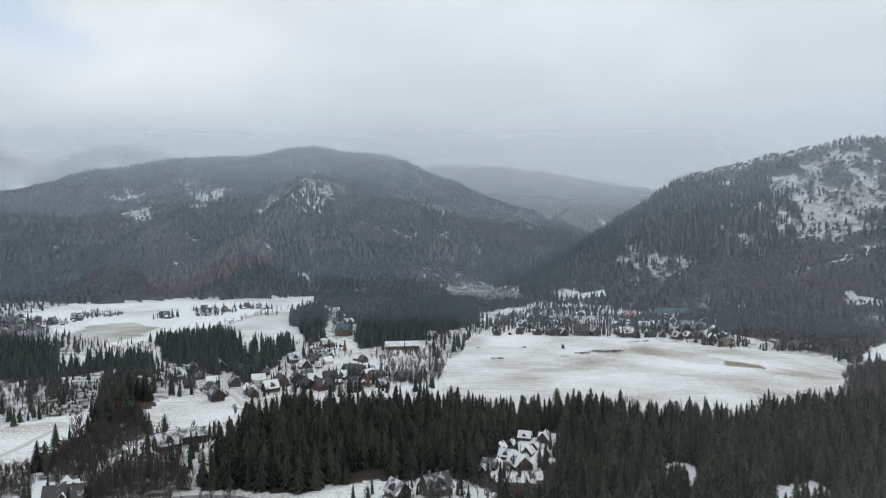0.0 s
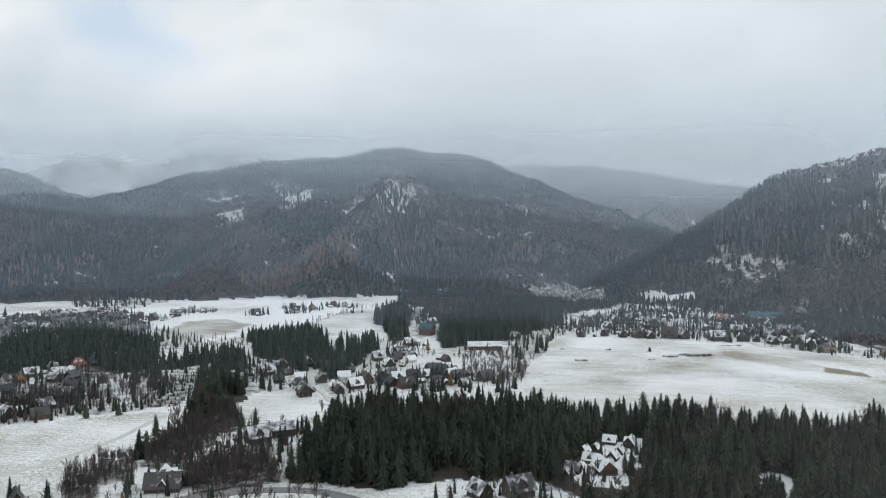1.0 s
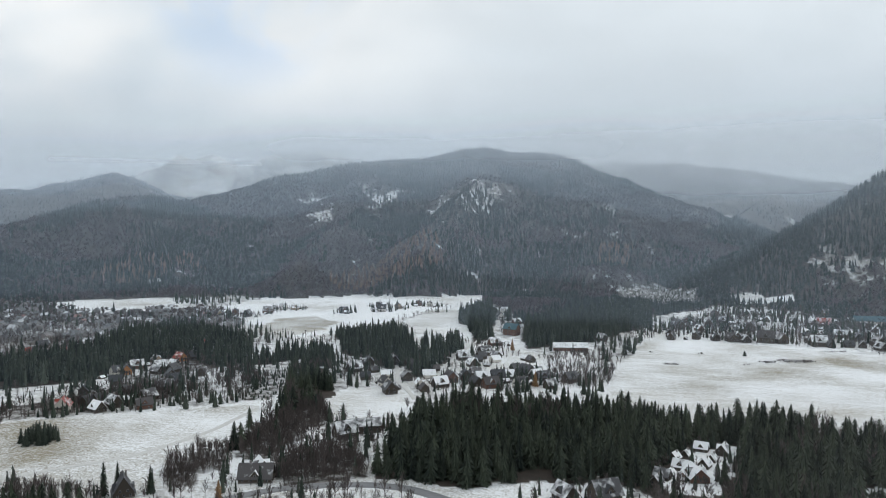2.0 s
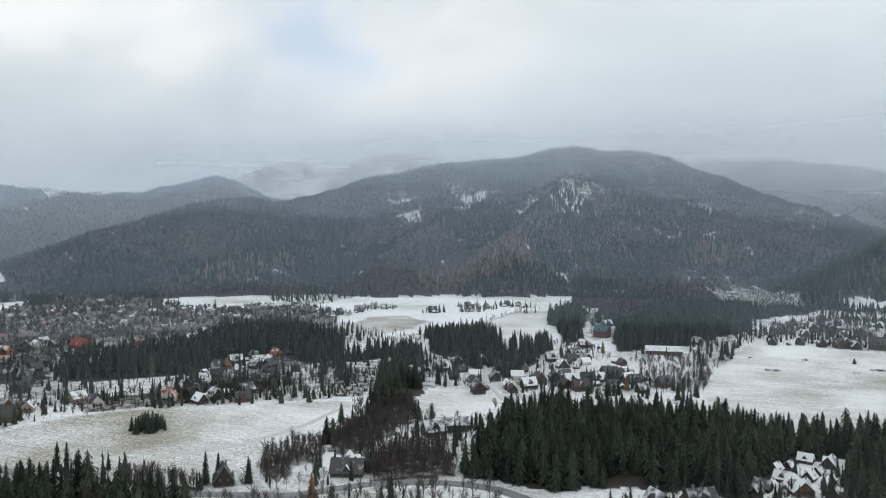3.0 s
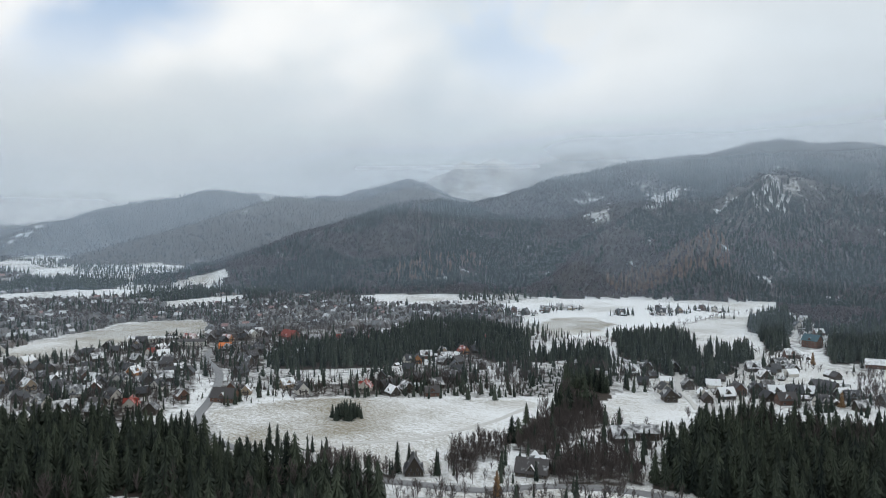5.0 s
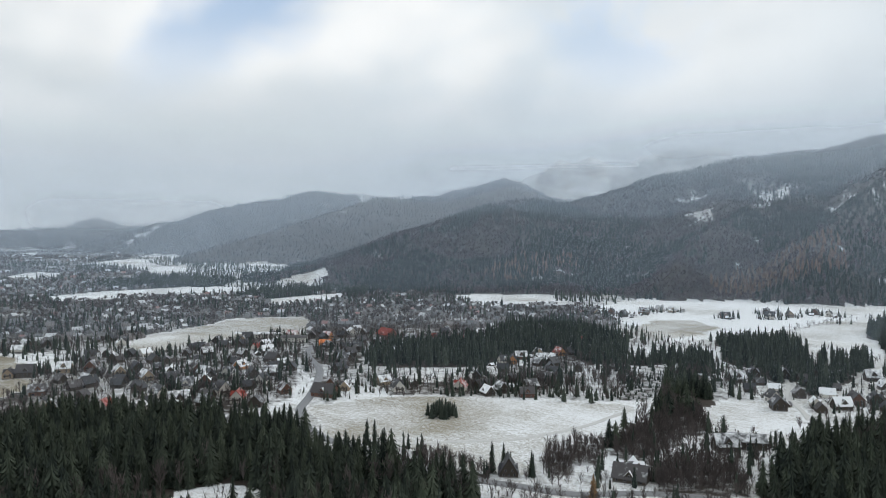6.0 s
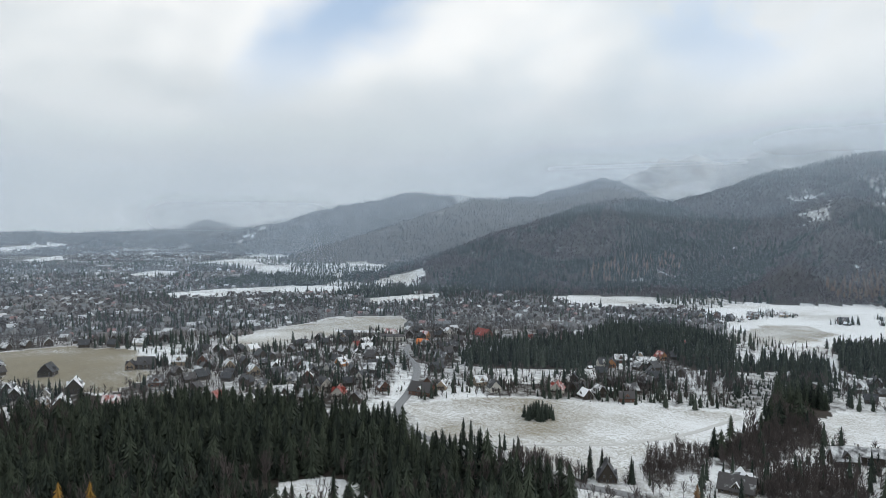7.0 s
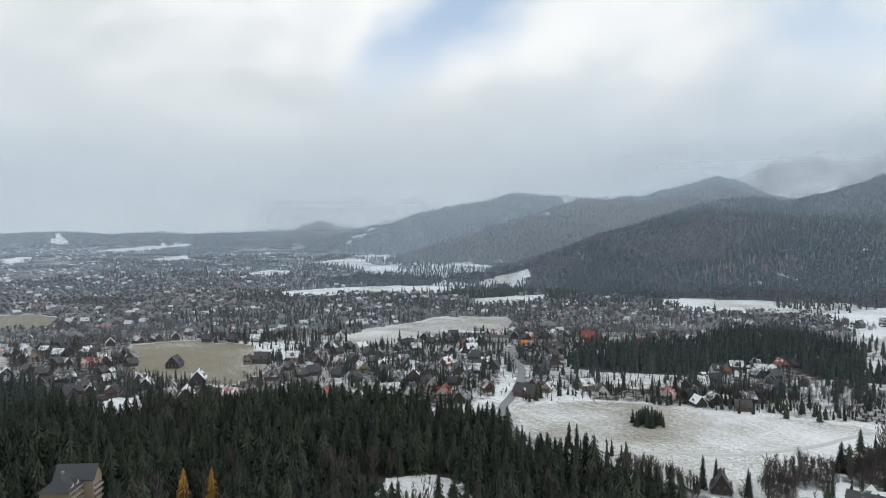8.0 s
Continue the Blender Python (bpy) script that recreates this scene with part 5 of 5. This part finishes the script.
# ---- garden growth round the houses ----
def gardens():
    rng = np.random.default_rng(301)
    spots = np.array([p[:2] for p in SPOTS + WEST_LARGE + HILL_LARGE], float)
    a = rng.uniform(0, 6.28, (len(spots), 26))
    d = rng.uniform(11, 27, a.shape)
    x, y = (spots[:, :1] + d * np.cos(a)).ravel(), (spots[:, 1:] + d * np.sin(a)).ravel()
    m = apart_from(x, y, SPOTS, 9.5) & clear_of_roads(x, y, 7) & ~within(x, y, [SNOW_HILL, ROADSIDE_FIELD, CENTRE_FIELD, MEADOW_STRIP, BROWN_FIELD], 2)
    x, y = x[m], y[m]
    low = rng.uniform(0, 1, len(x)) < 0.58
    grove("garden_bushes", BARE_FULL, rows_of(x[low], y[low], 1.5, 9, 0.34, 302), [M_BARE], "bare garden bushes and fruit trees beside the houses", "bushes", 303)
    grove("garden_spruces", SPRUCE_PLAIN, rows_of(x[~low], y[~low], 5, 16, 0.17, 304), [M_SPRUCE_MID, M_BARK], "single garden spruces beside the houses", "trees", 305)


gardens()

# ---- single trees ----
def single_tree(name, shape, mat, x, y, h, r, label, tone=0.4):
    ob = tagged(new(name), label, "tree")
    v, f, s = shape
    n = int(f[s == 0].max()) + 1
    part("crown", mesh_of(name + "_crown", v[:n] * (r, r, h), f[s == 0], [mat], None, {"tone": np.full(n, tone)}), ob)
    if (s == 1).any():
        part("trunk", mesh_of(name + "_trunk", v[n:] * (r, r, h), f[s == 1] - n, [M_BARK], None, None), ob)
    ob.matrix_basis = pose(x, y, float(ground_height(np.array([x]), np.array([y]))[0]) - 0.2)
    return ob


for k, (x, y) in enumerate(GOLD_LARCHES):
    single_tree("larch_tree", joined(spruce_shape(18, 12, 70 + k, 0.55), trunk_shape()), M_GOLD, x, y, 22 - k, 4.8 - 0.4 * k, "golden yellow larch rising from the dark wood", 0.5)
for k, (x, y) in enumerate(ORANGE_LARCHES):
    single_tree("larch_tree", joined(spruce_shape(14, 11, 80 + k, 0.7), trunk_shape()), M_RUST, x, y, 16, 4.2, "rust-brown larch standing by the road", 0.5)
for k, (x, y) in enumerate(LONE_SPRUCES):
    single_tree("spruce_tree", SPRUCE_FULL[k % 5], M_SPRUCE, x, y, (21, 18, 17, 22, 20, 7, 5, 19, 16)[k % 9], 3.0, "tall dark spruce standing alone beside the field", 0.2)


def bush_patch(x, y, wide, deep, seed, label):
    rng = np.random.default_rng(seed)
    n = int(wide * deep * 0.16)
    a, d = rng.uniform(0, 6.28, n), np.sqrt(rng.uniform(0, 1, n))
    px, py = x + d * np.cos(a) * wide / 2, y + d * np.sin(a) * deep / 2
    grove("bush_patch", BARE_FULL, rows_of(px, py, 0.8, 3.2, 0.45, seed), [M_BARE], label, "bushes", seed)


for k, (x, y, w, d) in enumerate(BUSH_PATCHES):
    bush_patch(x, y, w, d, 400 + k, "low patch of bare brown bushes on the snowy field")


# ---- fences and a wall of the yards ----
def fence(x0, y0, x1, y1, label="weathered wooden paling fence in the snow"):
    ob = tagged(new("fence"), label, "fence")
    length, turn = math.hypot(x1 - x0, y1 - y0), math.degrees(math.atan2(y1 - y0, x1 - x0))
    count = max(2, int(length / 3.0))
    post = solid("fence_post", boxes((-0.08, 0.08, -0.08, 0.08, -0.4, 1.25)), [M_TIMBER])
    for i in range(count + 1):
        part("post", post, ob).location = (i * length / count, 0, 0)
    for z in (0.35, 0.9):
        part("rail", solid("fence_rail", boxes((0, length, -0.14, -0.085, z, z + 0.16)), [M_TIMBER]), ob)
    z = float(ground_height(np.array([x0]), np.array([y0]))[0])
    ob.matrix_basis = pose(x0, y0, z, 0, 0, turn)


for a, b in zip(FENCE_ENDS[::2], FENCE_ENDS[1::2]):
    fence(*a, *b)


# ---- cars on the road ----
def make_car(paint, label):
    ob = tagged(new("car"), label, "car", "cars on the road")
    v = []
    outline = [(-2.2, 0.35), (2.15, 0.35), (2.2, 0.75), (1.1, 0.92), (0.45, 1.42), (-1.3, 1.45), (-2.1, 0.98), (-2.25, 0.7)]
    for yy in (-0.86, 0.86):
        v += [(px, yy * (0.84 if z > 1.2 else 1.0), z) for px, z in outline]
    n = len(outline)
    f = [tuple(range(n))[::-1], tuple(range(n, 2 * n))] + [(i, (i + 1) % n, n + (i + 1) % n, n + i) for i in range(n)]
    part("body", solid("car_body", (v, f[:2] + [q for q in f[2:]]), [paint]), ob)
    part("windscreen", solid("car_glass", boxes((0.5, 0.95, -0.70, 0.70, 1.0, 1.32)), [M_GLASS]), ob)
    ring = [(0.32 * math.cos(t), 0.32 * math.sin(t)) for t in np.linspace(0, 6.283, 13)[:-1]]
    wv = [(px, yy, z) for yy in (-0.1, 0.1) for px, z in ring]
    wheel = solid("car_wheel", (wv, [tuple(range(12))[::-1], tuple(range(12, 24))] + [(i, (i + 1) % 12, 12 + (i + 1) % 12, 12 + i) for i in range(12)]), [M_TYRE])
    rim = solid('car_rim', boxes((-0.16, 0.16, -0.12, 0.12, -0.16, 0.16)), [M_FRAME])
    for px in (-1.35, 1.35):
        for py in (-0.82, 0.82):
            o = part("wheel", wheel, ob)
            o.location = (px, py, 0.32)
            part("rim", rim, o, "grey metal rim")
    return ob


M_TYRE = plain_material("tyre_rubber", (0.03, 0.03, 0.03), 0.9)
M_DARK_PAINT = plain_material("dark_car_paint", (0.03, 0.035, 0.05), 0.25)
for k in (6, 13):
    p, q = Vector(ROAD_LINE[k]), Vector(ROAD_LINE[k + 1])
    d = (q - p).normalized()
    c = p.lerp(q, 0.5) + Vector((-d.y, d.x)) * 1.8
    ob = make_car(M_DARK_PAINT, "dark car driving on the wet road")
    z = float(ground_height(np.array([c.x]), np.array([c.y]))[0]) + 0.55
    ob.matrix_basis = pose(c.x, c.y, z, 0, 0, math.degrees(math.atan2(d.y, d.x)))


# ---- the hotel at the wood's edge ----
def glazed(ob, m):
    """A hotel window: a pale frame with its pane."""
    o = part("window", HOTEL_FRAME, ob)
    o.matrix_basis = m
    part("pane", HOTEL_PANE, o, "dark glass pane")


HOTEL_FRAME = solid("hotel_window_frame", boxes((-1.0, 1.0, -0.06, 0.06, 0, 0.14), (-1.0, 1.0, -0.06, 0.06, 1.36, 1.5), (-1.0, -0.86, -0.06, 0.06, 0.14, 1.36), (0.86, 1.0, -0.06, 0.06, 0.14, 1.36), (-0.05, 0.05, -0.06, 0.06, 0.14, 1.36)), [M_FRAME])
HOTEL_PANE = solid("hotel_pane", boxes((-0.86, 0.86, -0.03, 0.03, 0.14, 1.36)), [M_GLASS])


def hipped(w, y0, y1, eave, ridge):
    """A closed roof whose near end is hipped and whose far end is a gable; the ridge runs along y."""
    a = w / 2
    v = [(-a, y0, eave), (a, y0, eave), (a, y1, eave), (-a, y1, eave), (0, y0 + 7.0, ridge), (0, y1, ridge)]
    return v, [(0, 1, 4), (1, 2, 5, 4), (3, 0, 4, 5), (2, 3, 5), (3, 2, 1, 0)]


def make_hotel():
    ob = tagged(new("hotel"), "large ochre hotel with steep grey roofs and balconies", "hotel")
    w, y0, y1, eave, ridge = 15.0, -9.0, 15.0, 15.0, 20.8
    part("wall", solid("hotel_wall", boxes((-w / 2, w / 2, y0, y1, -2, eave)), [M_OCHRE]), ob)
    part("roof", solid("hotel_roof", hipped(w + 2.0, y0 - 1.0, y1 + 1.0, eave - 0.6, ridge + 0.3), [M_SLATE]), ob, "steep grey slate roof")
    part("cornice", solid("hotel_cornice", boxes((w / 2, w / 2 + 0.5, y0, 6.4, eave - 1.3, eave - 0.7), (w / 2, w / 2 + 0.35, y0, 6.4, 3.0, 3.5)), [M_PLASTER]), ob, "pale plaster bands")
    v, f = gabled(11, 20, -2, 16.5, 22.5)
    part("wing", solid("hotel_wing", ([(y + 3.0, x + 12.0, z) for x, y, z in v], [q[::-1] for q in f]), [M_OCHRE]), ob, "ochre plastered cross wing")
    v, f = pitched(11, 20, 16.5, 22.5, 0.9, 0.35, 0.9)
    part("wing_roof", solid("hotel_wing_roof", ([(y + 3.0, x + 12.0, z) for x, y, z in v], [q[::-1] for q in f]), [M_SLATE]), ob)
    part("low_wing", solid("hotel_low_wing", boxes((-8, 6, -24, -9.2, -2, 9.5), (-8.3, 6.3, -24.3, -9.2, 9.5, 10.0)), [M_SLATE]), ob, "lower wing with a dark flat roof")
    for k in range(2):
        part("skylight", solid("hotel_skylight", boxes((-1 + 3.2 * k, 1 + 3.2 * k, -18, -16, 10.0, 10.5)), [M_BRICK]), ob)
    for z in (1.5, 4.8, 8.1, 11.2):
        for i in range(6):
            glazed(ob, pose(w / 2, -7.4 + i * 2.6, z, 0, 0, 90))
        for i in range(3):
            glazed(ob, pose(13.0, 9.0 + i * 3.0, z, 0, 0, 90))
        for x0, b0, b1, mat in ((w / 2, -8.6, 5.5, M_TIMBER), (13.0, 7.2, 17.0, M_FRAME)):
            slab = part("balcony", solid("hotel_balcony", boxes((x0, x0 + 1.4, b0, b1, z - 0.5, z - 0.3)), [M_PLASTER]), ob)
            rows = [(x0 + 1.3, x0 + 1.38, b0, b1, z + 0.55, z + 0.65)]
            rows += [(x0 + 1.31, x0 + 1.37, b0 + k * 0.5, b0 + k * 0.5 + 0.12, z - 0.3, z + 0.55) for k in range(int((b1 - b0) / 0.5))]
            part("railing", solid("hotel_railing", boxes(*rows), [mat]), slab)
    for y in (-4.0, 2.0):
        v, f = gabled(3.2, 5.0, eave + 0.1, eave + 1.7, eave + 3.6)
        part("dormer", solid("hotel_dormer", ([(4.6 + b, y + a, z) for a, b, z in v], [q[::-1] for q in f]), [M_PLASTER]), ob)
        v, f = pitched(3.2, 5.0, eave + 1.7, eave + 3.6, 0.4, 0.2, 0.4)
        part("dormer_roof", solid("hotel_dormer_roof", ([(4.6 + b, y + a, z) for a, b, z in v], [q[::-1] for q in f]), [M_SLATE]), ob)
    part("chimney", solid("hotel_chimney", boxes((-1.0, 0.2, 1.0, 2.2, ridge - 2, ridge + 1.4)), [M_STONE]), ob)
    return ob


M_SLATE = object_tint_material("slate_roof", (0.045, 0.047, 0.052), (0.085, 0.088, 0.095), 0.6, 0.55, 0.0, (1, 5, 1))
set_down(make_hotel(), HOTEL[0], HOTEL[1], 62, fresh=True)


# ---- low cloud that hides the high peaks, and added haze sheets ----
def cloud_material(name, strength, low, high, size, tint=(0.93, 0.94, 0.95)):
    """Thin cloud or haze sheet: light passes through it or is scattered; it thins out downwards and towards its ends.
    """
    m = bpy.data.materials.new(name)
    m.use_nodes = True
    n, l = m.node_tree.nodes, m.node_tree.links
    n.clear()
    g = n.new("ShaderNodeNewGeometry")
    xyz = n.new("ShaderNodeSeparateXYZ")
    l.new(g.outputs["Position"], xyz.inputs[0])
    up = n.new("ShaderNodeMapRange")
    up.interpolation_type = "SMOOTHSTEP"
    l.new(xyz.outputs["Z"], up.inputs["Value"])
    up.inputs["From Min"].default_value, up.inputs["From Max"].default_value = low, high
    wisp = noise_node(n, l, size, 5, 0.55)
    dense = sums(n, l, "MULTIPLY", up.outputs[0], sums(n, l, "ADD", wisp, 0.5))
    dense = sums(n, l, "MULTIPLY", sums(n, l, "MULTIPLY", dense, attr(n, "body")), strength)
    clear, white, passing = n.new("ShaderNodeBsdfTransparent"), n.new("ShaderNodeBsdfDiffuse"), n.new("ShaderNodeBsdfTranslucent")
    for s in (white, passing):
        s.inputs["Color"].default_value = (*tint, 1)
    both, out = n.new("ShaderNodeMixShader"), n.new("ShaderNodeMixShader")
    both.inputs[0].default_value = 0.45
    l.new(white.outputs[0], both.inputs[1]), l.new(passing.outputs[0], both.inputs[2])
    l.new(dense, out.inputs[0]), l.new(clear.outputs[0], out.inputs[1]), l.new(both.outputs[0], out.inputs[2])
    l.new(out.outputs[0], n.new("ShaderNodeOutputMaterial").inputs["Surface"])
    return m


def cloud_bank(line, z0, z1, mat, label, fade=(0.2, 0.2)):
    """A bank of thin cloud, or a haze sheet, along a line of the plan, fading out upwards and at its ends."""
    pts = np.array(line, float)
    for _ in range(3):
        pts = np.concatenate([pts[:1], np.stack([pts[:-1] * 0.75 + pts[1:] * 0.25, pts[:-1] * 0.25 + pts[1:] * 0.75], 1).reshape(-1, 2), pts[-1:]])
    run = np.concatenate([[0], np.cumsum(np.hypot(*np.diff(pts, axis=0).T))])
    nu, nv = 60, 14
    u, w = np.meshgrid(np.linspace(0, 1, nu), np.linspace(0, 1, nv))
    u, w = u.ravel(), w.ravel()
    x, y = np.interp(u * run[-1], run, pts[:, 0]), np.interp(u * run[-1], run, pts[:, 1])
    body = np.clip(u / fade[0], 0, 1) * np.clip((1 - u) / fade[1], 0, 1) * np.clip((1 - w) * 2.5, 0, 1)
    i, j = np.meshgrid(np.arange(nu - 1), np.arange(nv - 1))
    k = (j * nu + i).ravel()
    tris = np.concatenate([np.stack([k, k + 1, k + nu + 1], 1), np.stack([k, k + nu + 1, k + nu], 1)])
    ob = new("cloud_or_haze_sheet", mesh_of("cloud_or_haze_sheet", np.stack([x, y, z0 + (z1 - z0) * w], 1), tris, [mat], None, {"body": body * body * (3 - 2 * body)}, True))
    return tagged(ob, label, "cloud", kind="stuff")


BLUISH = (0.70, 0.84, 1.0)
M_PEAK_CLOUD = cloud_material("peak_cloud", 0.30, 230, 620, 500)
M_PASS_CLOUD = cloud_material("pass_cloud", 0.62, 150, 520, 420)
M_HILL_CLOUD = cloud_material("hill_cloud", 0.42, 110, 230, 350)
M_RIDGE_CLOUD = cloud_material("ridge_cloud", 0.34, 270, 470, 220, (0.88, 0.93, 0.98))
M_SNOWFALL = cloud_material("falling_snow", 0.06, -60, -20, 300)
cloud_bank([(-3350, 2900), (-900, 4300)], 180, 760, M_PEAK_CLOUD, "grey cloud veiling the snowy peaks")
cloud_bank([(-700, 3380), (1500, 3130)], 120, 720, M_PASS_CLOUD, "thin snow cloud drifting over the mountain pass")
cloud_bank([(-4230, 1150), (-3600, 2350)], 90, 420, M_HILL_CLOUD, "mist hanging on the far hill")
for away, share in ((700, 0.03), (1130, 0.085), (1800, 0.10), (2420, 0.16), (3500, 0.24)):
    # added see-through arcs imitate aerial haze, each farther one denser
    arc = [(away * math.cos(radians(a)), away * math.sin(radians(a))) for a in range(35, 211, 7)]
    cloud_bank(arc, -60, 620, cloud_material("haze_sheet", share, -60, -20, 900, BLUISH), "thin bluish sheet added to imitate distance haze", (0.03, 0.03))
cloud_bank([(-1500, 2100), (-1000, 2420), (-450, 2530), (-50, 2540), (350, 2300)], 240, 590, M_RIDGE_CLOUD, "shreds of snow cloud trailing over the ridge", (0.25, 0.25))
cloud_bank([(700, 60), (330, 250), (130, 300), (-60, 300)], -60, 800, M_SNOWFALL, "faint veil of falling snow", (0.05, 0.5))
